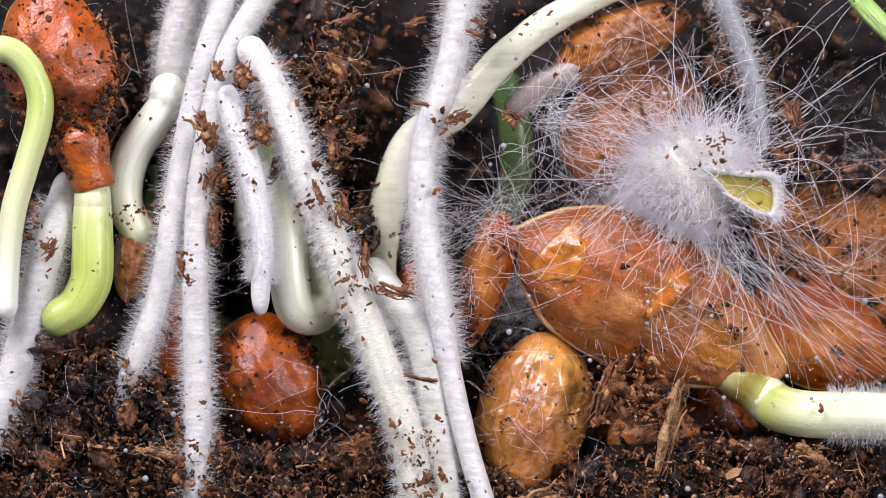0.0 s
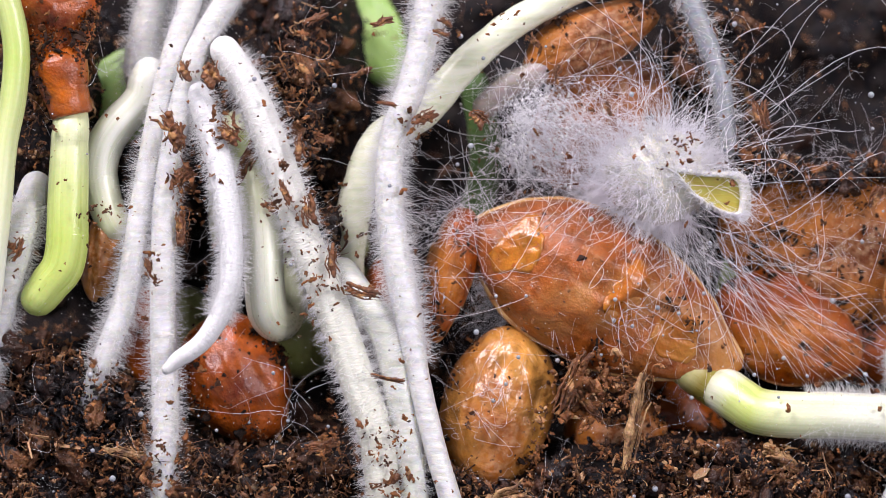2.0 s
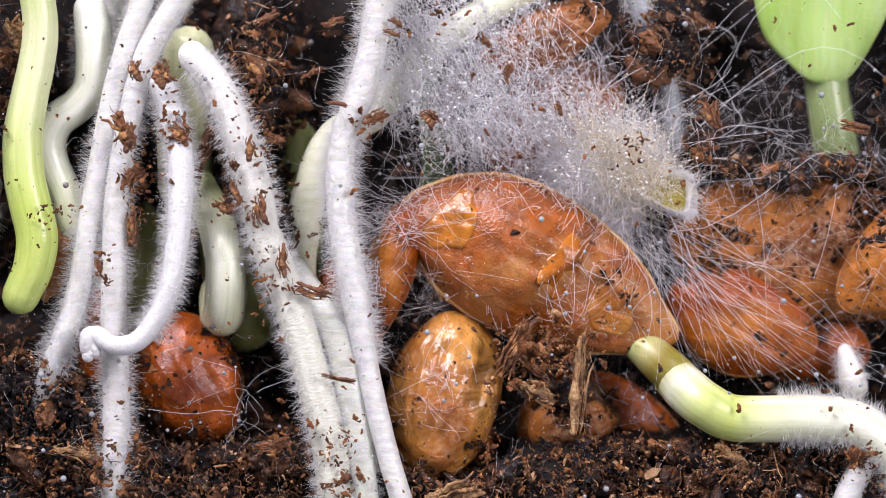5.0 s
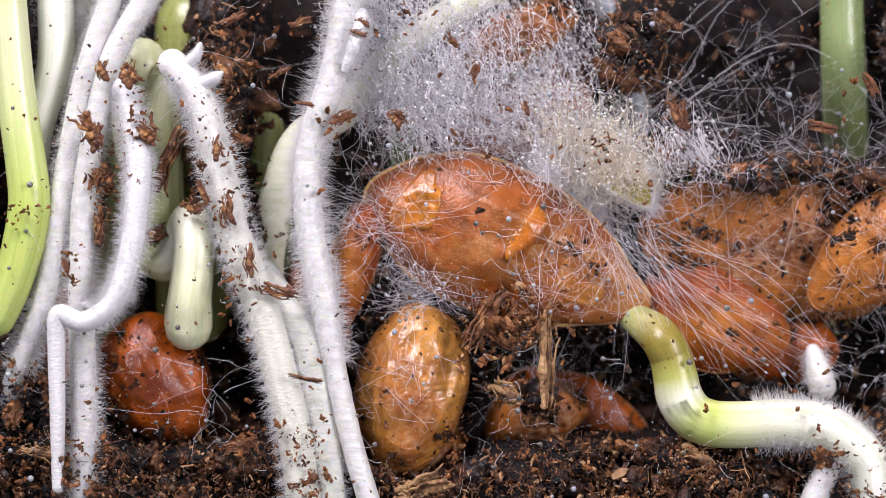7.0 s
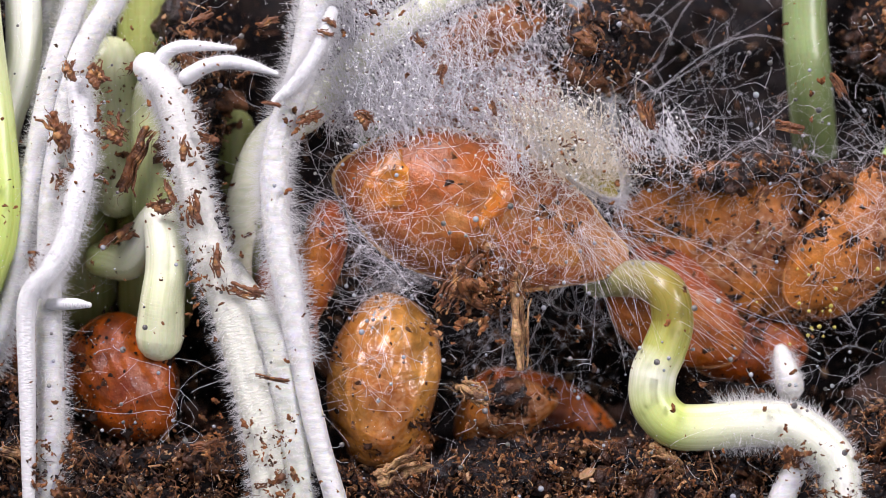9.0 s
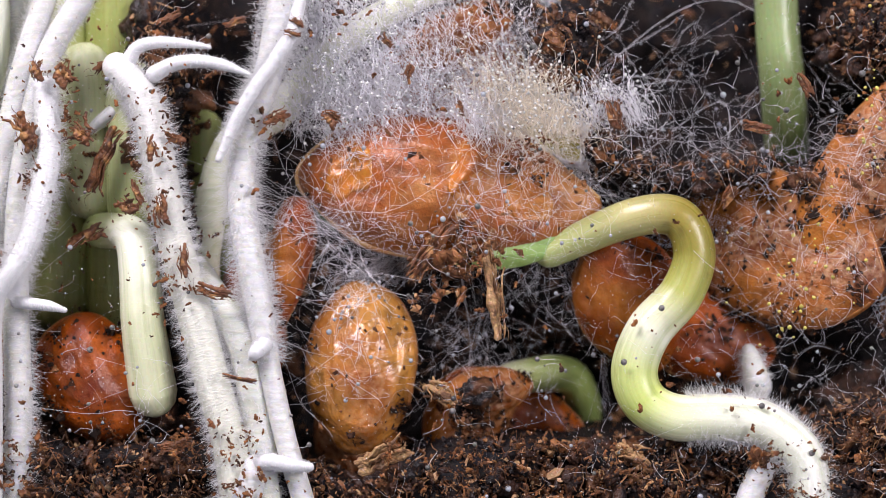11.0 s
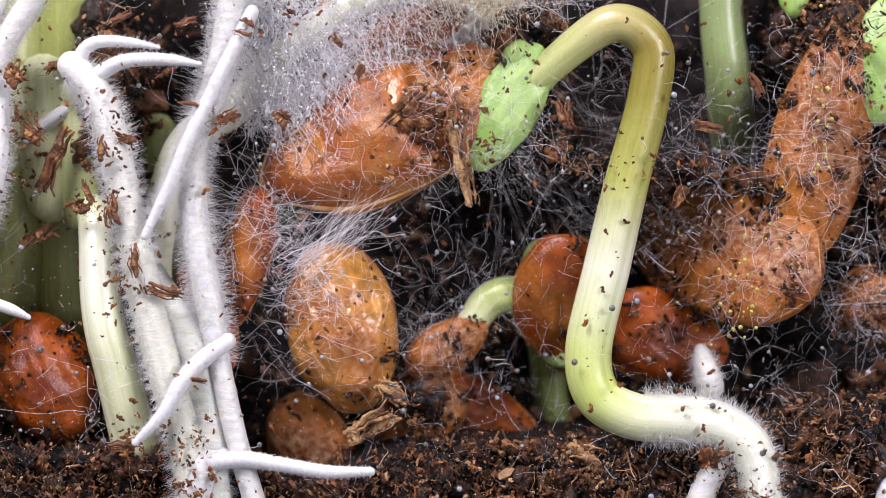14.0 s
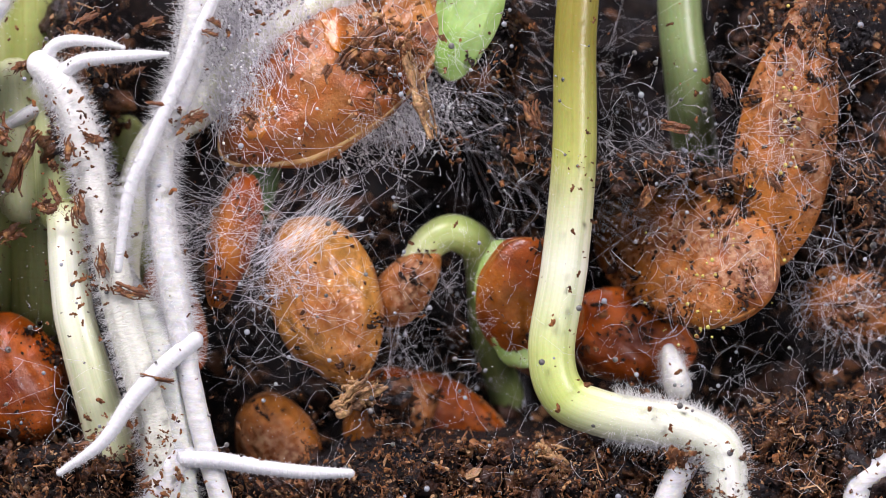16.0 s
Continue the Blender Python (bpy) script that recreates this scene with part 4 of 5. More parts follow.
white_arch = thing("seedling_hook", "thick cream arch of a stem rising from an amber seed coat", "stem")
chain(white_arch, "stem_segment", [
    (0, [(250, 410), (228, 370), (226, 320), (240, 270), (270, 225), (292, 195), (300, 180), (302, 172), (302, 168), (302, 165)]),
    (1.5, [(260, 400), (242, 360), (238, 310), (250, 260), (275, 220), (300, 190), (312, 172), (318, 160), (322, 155), (325, 150)]),
    (4, [(275, 395), (262, 350), (235, 300), (222, 260), (238, 222), (280, 200), (310, 175), (318, 130), (318, 90), (312, 60)]),
    (7, [(275, 395), (265, 350), (258, 300), (262, 250), (275, 200), (290, 160), (300, 120), (304, 80), (304, 20), (300, -40)]),
    (16, [(275, 395), (265, 350), (258, 300), (262, 250), (275, 200), (290, 160), (300, 120), (304, 80), (304, 20), (300, -40)]),
], 64, [30, 32, 33, 34, 33, 32, 32, 33, 34, 30], M_STEM, [(0.88, 0.9, 0.64), (0.94, 0.95, 0.84), (0.94, 0.95, 0.86), (0.92, 0.93, 0.82), WHITE], (0.85, 1.0, 60, 16), 2.5, [0, 0.75, 1.5, 2.7, 4, 5.5, 7, 16])


# ---- side roots that grow late ----
def side_root(label, keys, radius, depth, hair=None, n=20, ticks=TICKS):
    ob = thing("side_root", label, "root", "side roots")
    chain(ob, "root_segment", keys, n, radius, M_ROOT, [(0.98, 0.99, 1.02), (1.04, 1.05, 1.07)], hair, depth, ticks)


T1 = [0, 2, 4, 5, 6, 6.6, 7.2, 8, 9, 10, 16]
side_root("thin white side root reaching sideways", [
    (0, [(462, 125, 1.1), (463, 127, 1.1), (464, 129, 1.1), (465, 131, 1.1), (466, 133, 1.1)]), (4, [(495, 125, 1.1), (496, 127, 1.1), (497, 129, 1.1), (498, 131, 1.1), (499, 133, 1.1)]), (6, [(512, 130, 1), (516, 126, .9), (519, 121, .8), (522, 114, .8), (524, 106, .8)]),
    (7.2, [(525, 120, 1), (538, 112, .9), (548, 104, .8), (558, 96, .7), (566, 84, .6)]),
    (8, [(530, 118, 1), (545, 103, .9), (565, 97, .8), (590, 100, .8), (618, 108, .8)]),
    (9, [(545, 108, 1), (558, 92, .9), (585, 82, .8), (625, 82, .8), (675, 86, .8)]),
    (11, [(548, 108, 1), (565, 84, .9), (600, 75, .8), (645, 75, .8), (690, 84, .8)]),
    (16, [(545, 106, 1), (560, 82, .9), (592, 72, .8), (640, 75, .8), (680, 84, .8)])], [14, 12, 11, 9, 4], 0.8, (0.0, 1.0, 90, 6), 16, T1)
side_root("white side root curving over to the next root", [
    (0, [(472, 140, 1.1), (473, 142, 1.1), (474, 144, 1.1), (475, 146, 1.1), (476, 148, 1.1)]), (4, [(508, 140, 1.1), (509, 142, 1.1), (510, 144, 1.1), (511, 146, 1.1), (512, 148, 1.1)]), (6, [(535, 150, 1), (542, 149, .9), (549, 147, .8), (556, 144, .8), (562, 140, .8)]),
    (7.2, [(560, 148, .9), (570, 146, .8), (580, 142, .7), (590, 137, .6), (602, 130, .6)]),
    (8, [(570, 150, .9), (590, 142, .8), (615, 130, .6), (645, 122, .5), (676, 118, .5)]),
    (9, [(595, 135, .9), (625, 118, .7), (665, 110, .4), (705, 116, .1), (750, 130, .1)]),
    (11, [(590, 130, .9), (625, 114, .7), (665, 110, .4), (715, 116, .1), (755, 130, .1)]),
    (16, [(575, 128, .9), (612, 108, .7), (660, 102, .4), (715, 98, .1), (760, 96, .1)])], [15, 13, 12, 10, 4], 0.8, (0.0, 1.0, 90, 6), 18, T1)
side_root("white side root slanting down in front of the hairy root", [
    (0, [(815, 30, .9), (815, 32, .9), (814, 34, .9), (814, 36, .9), (813, 38, .9), (813, 40, .9)]), (5, [(815, 30, .9), (815, 32, .9), (814, 34, .9), (814, 36, .9), (813, 38, .9), (813, 40, .9)]), (6.2, [(842, 34, .8), (841, 44, .5), (839, 54, .3), (837, 66, .2), (834, 78, .1), (832, 88, .1)]),
    (7, [(842, 32, .6), (840, 46, .3), (836, 62, .2), (831, 78, .1), (826, 92, .1), (820, 108, .1)]),
    (9, [(846, 30, .6), (838, 60, .3), (822, 92, .1), (802, 125, 0), (782, 150, 0), (760, 170, 0)]),
    (11.5, [(848, 10, .6), (835, 60, .3), (800, 115, .1), (765, 165, 0), (732, 225, 0), (705, 298, 0)]),
    (12.5, [(850, 30, .6), (825, 90, .3), (785, 145, .1), (750, 200, 0), (722, 260, 0), (698, 352, 0)]),
    (14.5, [(850, 20, .6), (815, 90, .3), (770, 190, .1), (735, 265, 0), (705, 340, 0), (663, 428, 0)]),
    (16, [(840, 0, .6), (808, 80, .3), (765, 180, .1), (728, 265, 0), (694, 345, 0), (676, 472, 0)])], [13, 13, 13, 13, 12, 7], 0.2, (0.1, 0.9, 300, 13), 24, [0, 5, 5.6, 6.2, 7, 8, 9, 10.2, 11.5, 12.5, 13.5, 14.5, 16])
side_root("tapering white side root reaching down to the soil", [
    (0, [(795, 610, 2), (795, 611, 2), (795, 612, 2), (795, 613, 2), (795, 614, 2)]), (9.8, [(795, 610, 2), (795, 611, 2), (795, 612, 2), (795, 613, 2), (795, 614, 2)]), (10.5, [(792, 608, 1), (789, 612, .8), (785, 616, .6), (780, 620, .5), (775, 624, .5)]),
    (11.5, [(790, 606, .6), (784, 612, .4), (778, 618, .3), (772, 625, .2), (765, 634, .2)]),
    (12.5, [(790, 612, .6), (770, 630, .3), (750, 650, .1), (730, 670, 0), (708, 690, 0)]),
    (13.5, [(805, 608, .6), (766, 636, .3), (736, 668, .1), (712, 712, 0), (678, 760, 0)]),
    (14.5, [(806, 606, .6), (756, 646, .3), (718, 692, .1), (682, 748, 0), (622, 796, 0)]),
    (16, [(808, 604, .6), (748, 655, .3), (700, 708, .1), (648, 782, 0), (574, 836, 0)])], [16, 16, 15, 12, 6], 0.2, (0.2, 1.0, 170, 6), 24, [0, 9.8, 10.5, 11, 11.5, 12, 12.5, 13, 13.5, 14, 14.5, 15.2, 16])
side_root("slender white side root lying over the soil", [
    (0, [(784, 840, 2), (784, 839, 2), (785, 838, 2), (785, 837, 2), (785, 837, 2)]), (9.3, [(784, 840, 2), (784, 839, 2), (785, 838, 2), (785, 837, 2), (785, 837, 2)]), (10, [(780, 828, 1), (784, 826, .8), (788, 826, .6), (793, 826, .5), (798, 826, .5)]),
    (11.5, [(775, 820, .6), (800, 815, .3), (830, 818, .1), (862, 824, 0), (898, 829, 0)]),
    (12.5, [(780, 818, .6), (820, 814, .3), (870, 821, .1), (920, 830, 0), (972, 840, 0)]),
    (13.5, [(780, 820, .6), (830, 812, .3), (900, 822, .1), (970, 834, 0), (1038, 834, 0)]),
    (14.5, [(785, 816, .6), (850, 815, .3), (925, 826, .1), (1000, 836, 0), (1076, 837, 0)]),
    (16, [(790, 812, .6), (860, 816, .3), (935, 828, .1), (1010, 836, 0), (1084, 838, 0)])], [15, 15, 13, 12, 8], 0.2, (0.0, 1.0, 200, 4), 24, [0, 9.3, 10, 10.8, 11.5, 12, 12.5, 13, 13.5, 14.5, 16])
side_root("blurred white side root reaching back behind the thick root", [
    (0, [(540, 190, 6), (539, 191, 6), (538, 192, 6), (537, 193, 6)]), (9.3, [(540, 190, 5), (539, 191, 5), (538, 192, 5), (537, 193, 5)]), (10.4, [(540, 188, 3.2), (526, 195, 3.2), (512, 205, 3.2), (498, 216, 3.2)]),
    (12.5, [(538, 186, 3), (508, 205, 3), (478, 228, 3), (450, 252, 3)]), (16, [(542, 188, 3), (515, 200, 3), (488, 214, 3), (462, 230, 3)])], [14, 14, 13, 9], 3, None, 14, [0, 9.3, 9.8, 10.4, 11.4, 12.5, 14, 16])
side_root("short white side root tip", [
    (0, [(350, 540, 1.4), (350, 541, 1.4), (350, 542, 1.4), (350, 543, 1.4)]), (8, [(350, 540, 1.2), (352, 540, 1), (355, 540, .9), (358, 540, .9)]),
    (9, [(355, 538, .6), (375, 538, .3), (397, 538, .2), (417, 540, .2)]), (11.5, [(350, 534, .6), (380, 538, .3), (410, 543, .2), (436, 551, .2)]),
    (13.5, [(370, 530, .6), (400, 538, .3), (430, 548, .2), (455, 560, .2)]), (16, [(370, 530, .6), (400, 540, .3), (430, 550, .2), (458, 562, .2)])], [11, 11, 10, 5], 0.2, None, 12, [0, 8, 8.5, 9, 10.2, 11.5, 13.5, 16])


# ---- green leaves and stems that rise past the soil ----
riser = thing("seedling", "bright green seed leaves rising on an olive stem", "seedling")
leaf("cotyledon", "bright green speckled seed leaf", [(0, 1590, 440, 10, 7.4), (1.5, 1575, 440, 0, 7.2), (2.4, 1500, 440, -50, 6.6), (3, 1445, 445, -78, 5.2), (3.5, 1508, 285, -84, 4.9), (4, 1540, 200, -88, 4.7), (4.4, 1556, 110, -88, 4.6), (5.5, 1640, -200, -90), (7, 1690, -330, -90), (16, 1690, -360, -90)], 470, 262, 60, 4.3, riser, 0, M_LEAF_PALE)
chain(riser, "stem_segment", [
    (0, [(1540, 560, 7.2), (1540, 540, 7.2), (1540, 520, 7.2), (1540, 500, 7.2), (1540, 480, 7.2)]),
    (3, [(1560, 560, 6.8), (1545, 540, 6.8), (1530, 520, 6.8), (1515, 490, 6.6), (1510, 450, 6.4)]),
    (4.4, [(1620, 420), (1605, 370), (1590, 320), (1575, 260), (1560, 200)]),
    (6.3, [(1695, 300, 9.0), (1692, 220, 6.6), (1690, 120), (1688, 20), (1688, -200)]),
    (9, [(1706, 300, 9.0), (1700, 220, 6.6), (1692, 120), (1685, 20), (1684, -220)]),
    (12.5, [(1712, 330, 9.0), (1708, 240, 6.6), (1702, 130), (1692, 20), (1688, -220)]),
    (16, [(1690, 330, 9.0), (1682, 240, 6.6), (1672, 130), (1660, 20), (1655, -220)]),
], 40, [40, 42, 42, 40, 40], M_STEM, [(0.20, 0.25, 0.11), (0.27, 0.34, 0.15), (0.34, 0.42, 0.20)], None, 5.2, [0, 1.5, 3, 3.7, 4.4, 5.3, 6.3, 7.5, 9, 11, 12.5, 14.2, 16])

leaves = thing("seedling", "dark green seed leaf above the soil", "seedling")
leaf("cotyledon", "dark green seed leaf", [(0, 740, 60, 60, 10.4), (1.5, 735, 30, 50, 9.8), (2.5, 668, 30, 60, 8.0), (3, 657, 22, 15, 4.8), (3.5, 605, 0, 8, 4.4), (4.2, 570, -70, 8, 4.4), (6, 500, -200, 8, 4.6), (16, 500, -240, 8, 4.6)], 310, 130, 60, 4.6, leaves)
side_leaf = thing("seedling", "olive green seed leaf behind the roots", "seedling")
leaf("cotyledon", "olive green seed leaf", [(0, 280, 330, -40, 9), (1.5, 280, 250, -40, 7), (2.2, 270, 150, -35, 5), (3, 290, 75, -32, 4.2), (3.5, 265, 30, -25, 4), (4.2, 240, -120, -20, 4), (16, 240, -200, -20, 4)], 310, 150, 60, 4.2, side_leaf)
corner = thing("seedling", "green seed leaf unfolding at the edge of the box", "seedling")
leaf("cotyledon", "green seed leaf", [(0, 1552, 30, 48), (0.5, 1572, 50, 60), (1, 1600, 20, 60), (2, 1660, -120, 60), (16, 1660, -180, 60)], 190, 38, 36, 2.6, corner)
late = thing("seedling", "green seed leaf slipping out of a brown coat", "seedling")
leaf("cotyledon", "bright green seed leaf", [(0, 1870, 380, -60, 5.4), (11.5, 1890, 300, -60, 5.2), (12.4, 1950, 290, -58, 4.4), (13, 2075, 260, -55, 3.6), (13.5, 2040, 170, -62, 3.4), (14, 1985, 95, -68, 2.6), (14.5, 1948, 38, -60, 2.6), (15, 1915, -150, -52, 2.6), (16, 1925, -230, -48, 2.6)], 270, 150, 70, 3.2, late)
leaf("cotyledon", "small bright green seed leaf", [(0, 1830, 400, -60, 6.4), (11, 1840, 330, -66, 6.0), (13, 1825, 230, -78, 6.2), (13.5, 1822, 140, -80, 5.6), (14, 1812, -30, -82, 3.4), (14.5, 1772, 30, -84, 2.0), (15, 1762, -90, -84, 1.4), (16, 1762, -150, -84, 1.4)], 130, 62, 50, 3.4, late)
edging = thing("seedling", "pale green seed leaf edging out beside an orange seed", "seedling")
leaf("cotyledon", "pale green smooth seed leaf", [(0, 1455, 580, 24, 5.0), (9, 1452, 545, 35, 5.0), (11.5, 1426, 528, 72, 4.9), (13.5, 1396, 535, 76, 4.6), (14.5, 1380, 538, 77, 4.4), (16, 1370, 538, 78, 4.3)], 245, 140, 60, 4.6, edging, 0, M_LEAF_PALE)
# Stem green is darkened in its colour, in place of shade at this depth.
root("green stem deep behind the roots, darkened for shade", [(905, 380), (925, 300), (920, 220), (905, 150)], [28, 30, 30, 28], 5.6, None, (0.09, 0.15, 0.05), M_STEM, "stem", category="stem")

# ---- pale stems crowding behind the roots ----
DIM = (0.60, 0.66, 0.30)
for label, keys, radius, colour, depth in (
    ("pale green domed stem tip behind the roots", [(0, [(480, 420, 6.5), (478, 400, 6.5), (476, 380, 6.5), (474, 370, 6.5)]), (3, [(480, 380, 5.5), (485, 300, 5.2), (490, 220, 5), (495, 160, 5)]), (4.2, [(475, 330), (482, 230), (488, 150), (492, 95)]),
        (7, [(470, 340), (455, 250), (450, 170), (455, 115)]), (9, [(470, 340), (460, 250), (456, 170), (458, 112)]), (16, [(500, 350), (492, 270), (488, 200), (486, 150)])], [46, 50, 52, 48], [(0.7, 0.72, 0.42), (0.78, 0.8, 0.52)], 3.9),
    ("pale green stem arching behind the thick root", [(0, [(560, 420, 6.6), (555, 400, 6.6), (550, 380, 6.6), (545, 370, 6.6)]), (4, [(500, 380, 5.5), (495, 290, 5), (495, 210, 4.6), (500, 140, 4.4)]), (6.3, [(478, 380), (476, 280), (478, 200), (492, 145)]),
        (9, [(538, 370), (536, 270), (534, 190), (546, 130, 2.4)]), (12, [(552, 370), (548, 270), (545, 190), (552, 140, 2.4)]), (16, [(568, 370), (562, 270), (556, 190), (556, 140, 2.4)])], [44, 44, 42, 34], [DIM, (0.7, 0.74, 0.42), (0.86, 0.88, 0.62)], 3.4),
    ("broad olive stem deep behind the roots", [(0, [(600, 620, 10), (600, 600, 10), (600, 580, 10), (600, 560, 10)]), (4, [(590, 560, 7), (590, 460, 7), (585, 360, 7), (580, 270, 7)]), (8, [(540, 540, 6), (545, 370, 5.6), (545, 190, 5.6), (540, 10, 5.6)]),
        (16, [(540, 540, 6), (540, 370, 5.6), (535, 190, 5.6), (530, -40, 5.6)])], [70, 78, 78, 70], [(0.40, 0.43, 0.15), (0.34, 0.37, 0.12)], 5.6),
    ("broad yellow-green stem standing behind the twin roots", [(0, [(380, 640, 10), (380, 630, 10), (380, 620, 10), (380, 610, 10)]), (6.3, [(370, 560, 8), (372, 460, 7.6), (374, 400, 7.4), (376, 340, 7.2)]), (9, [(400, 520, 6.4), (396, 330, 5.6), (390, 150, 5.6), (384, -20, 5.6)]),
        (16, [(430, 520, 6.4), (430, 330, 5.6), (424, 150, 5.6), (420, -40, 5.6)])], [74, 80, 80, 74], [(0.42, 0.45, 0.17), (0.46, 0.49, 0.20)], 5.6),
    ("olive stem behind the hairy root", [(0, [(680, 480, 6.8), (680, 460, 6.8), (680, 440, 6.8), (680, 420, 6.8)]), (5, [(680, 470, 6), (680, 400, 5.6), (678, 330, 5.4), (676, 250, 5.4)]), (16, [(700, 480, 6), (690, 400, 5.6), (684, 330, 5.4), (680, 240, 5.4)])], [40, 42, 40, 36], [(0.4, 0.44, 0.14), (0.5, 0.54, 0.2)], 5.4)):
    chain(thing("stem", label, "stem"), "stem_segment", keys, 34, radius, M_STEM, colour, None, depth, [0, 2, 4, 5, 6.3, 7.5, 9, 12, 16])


# ---- mould ----
def places(u, v, d):
    k = 1 + d * MM / DIST
    return np.stack([(u - MID) * S * k, d * MM, (441 - v) * S * k], 1)


STUMP = [(0, 0, 0, 0), (2, 0, 0, 0.2), (4, 0, 0, 1.0), (6, -6, -10, 2.4), (9, -4, -30, 3.0), (11.5, -20, -120, 3.2), (12.5, -30, -210, 3.4), (13.5, -40, -300, 3.4), (16, -50, -420, 3.4)]


def carried_by_stump(ob, share=1.0):
    arr = [(k[0], k[1:]) for k in STUMP]
    rows = []
    for t in TICKS:
        du, dv, dd = smooth_keys(arr, t) * share
        rows.append((t, pose(du * S, dd * MM, -dv * S)))
    MOVES.append((ob, rows))


def make_stump():
    ob = thing("mouldy_root_stump", "hollow cut root stump furred with white mould", "mould")
    mid = np.array(at(1232, 312, 2.3)[:])
    v = np.array([p * (1 + 0.16 * noise.noise(Vector(p) * 1.7) + 0.05 * noise.noise(Vector(p) * 6)) for p in CLOD_V])
    v = v * np.array((104, 70, 84)) * S
    buf = Buf()
    buf.add(mid + v, CLOD_F)
    part("stump", buf, M_ROOT, ob).color = (1.0, 0.98, 0.90, 1)
    # the cut end: a five-cornered lip round a recessed core
    cut = np.array(at(1318, 342, 0.55)[:])
    corners = [(-60, -38), (-8, -30), (46, -22), (50, 32), (18, 28), (-22, 4)]
    ring = spline([(x, 0.0, -y) for x, y in corners + corners[:1]], 49)[:-1]
    lip, wall = Buf(), []
    for f, d in ((1.42, 46), (1.26, 12), (1.12, 0), (1.0, 4), (0.97, 14)):
        wall.append(cut + (ring * f + np.array((0, d, 0))) * S)
    faces = [(a * 48 + b, a * 48 + (b + 1) % 48, (a + 1) * 48 + (b + 1) % 48, (a + 1) * 48 + b) for a in range(4) for b in range(48)]
    lip.add(np.concatenate(wall), faces)
    part("cut_rim", lip, M_ROOT, ob, "white ragged rim of the cut").color = (1.05, 1.03, 0.96, 1)
    core = Buf()
    disc = [cut + (ring * f + np.array((0, 12 + 4 * (1 - f), 0))) * S for f in (1.0, 0.6, 0.25)]
    core.add(np.concatenate(disc), [(a * 48 + b, a * 48 + (b + 1) % 48, (a + 1) * 48 + (b + 1) % 48, (a + 1) * 48 + b) for a in range(2) for b in range(48)] + [tuple(96 + b for b in range(48))])
    part("hollow_core", core, M_STEM, ob, "olive yellow core").color = (0.46, 0.39, 0.075, 1)

    def clear(p):
        """Which places leave the cut free."""
        x, z = (p[:, 0] - cut[0]) / S, (p[:, 2] - cut[2]) / S
        return (x / 66) ** 2 + (z / 42) ** 2 > 1

    def fur(count, reach, radius, curl, k):
        i = RNG.integers(0, len(v), count)
        out = v[i] / np.linalg.norm(v[i], axis=1)[:, None]
        s = mid + v[i] + RNG.normal(0, 4 * S, (count, 3))
        e = s + (out + RNG.normal(0, curl, (count, 3)) + (0, 0, -0.15)) * RNG.gamma(3, reach / 3, (count, 1)) * S
        keep = clear(s) & clear(e)
        b = Buf()
        lines(b, wander(s[keep], e[keep], k, 0.16), radius * S * RNG.uniform(0.6, 1.4, keep.sum()), 0.5)
        return b

    part("mould_fur", fur(5200, 22, 0.42, 0.5, 4), M_THREAD, ob, "dense white mould fur", kind="stuff")
    part("mould_fringe", fur(700, 75, 0.42, 0.45, 8), M_THREAD, ob, "long curling white mould threads", kind="stuff")
    m = 420
    i = RNG.integers(0, 48, m)
    s = wall[2][i]
    e = s + (ring[i] * 0.25 + RNG.normal(0, 9, (m, 3))) * S
    b = Buf()
    lines(b, wander(s, e, 5, 0.2), 0.5 * S * RNG.uniform(0.6, 1.4, m), 0.6)
    part("rim_fur", b, M_THREAD, ob, kind="stuff")
    n = 200
    ang = RNG.uniform(0, 2 * math.pi, n)
    rr = RNG.gamma(4, 45, n) + 90
    p = places(1235 + 80 * np.cos(ang), 310 + 70 * np.sin(ang), RNG.uniform(0.8, 2.2, n))
    q = places(1235 + rr * np.cos(ang + RNG.normal(0, 0.35, n)), 310 + rr * np.sin(ang + RNG.normal(0, 0.35, n)) * 0.85, RNG.uniform(0.4, 2.6, n))
    keep = clear(q)
    wb = Buf()
    lines(wb, wander(p[keep], q[keep], 14, 0.28), 0.42 * S * RNG.uniform(0.5, 1.8, keep.sum()), 0.6)
    part("mould_web", wb, M_THREAD, ob, "white mould threads radiating from the stump", kind="stuff")
    carried_by_stump(ob)


def threads(label, a, b, sway, radius, k=10, beads=0, ride_share=0.0, rows=()):
    buf = Buf()
    p = wander(a, b, k, sway)
    lines(buf, p, radius * S * RNG.uniform(0.5, 1.5, len(a)), 0.6)
    ob = part("mould_threads", buf, M_THREAD)
    tagged(ob, label, "mould", kind="stuff")
    beads = min(beads, len(a))
    if beads:
        db = Buf()
        grains(db, p[RNG.permutation(len(p))[:beads], -1], RNG.uniform(1.5, 4.2, beads) * S)
        part("spore_head", db, M_DROP, ob, "tiny pale spore heads", kind="stuff")
    if ride_share:
        carried_by_stump(ob, ride_share)
    if rows:
        MOVES.append((ob, [(t, pose(du * S, dd * MM, -dv * S)) for t, du, dv, dd in rows]))


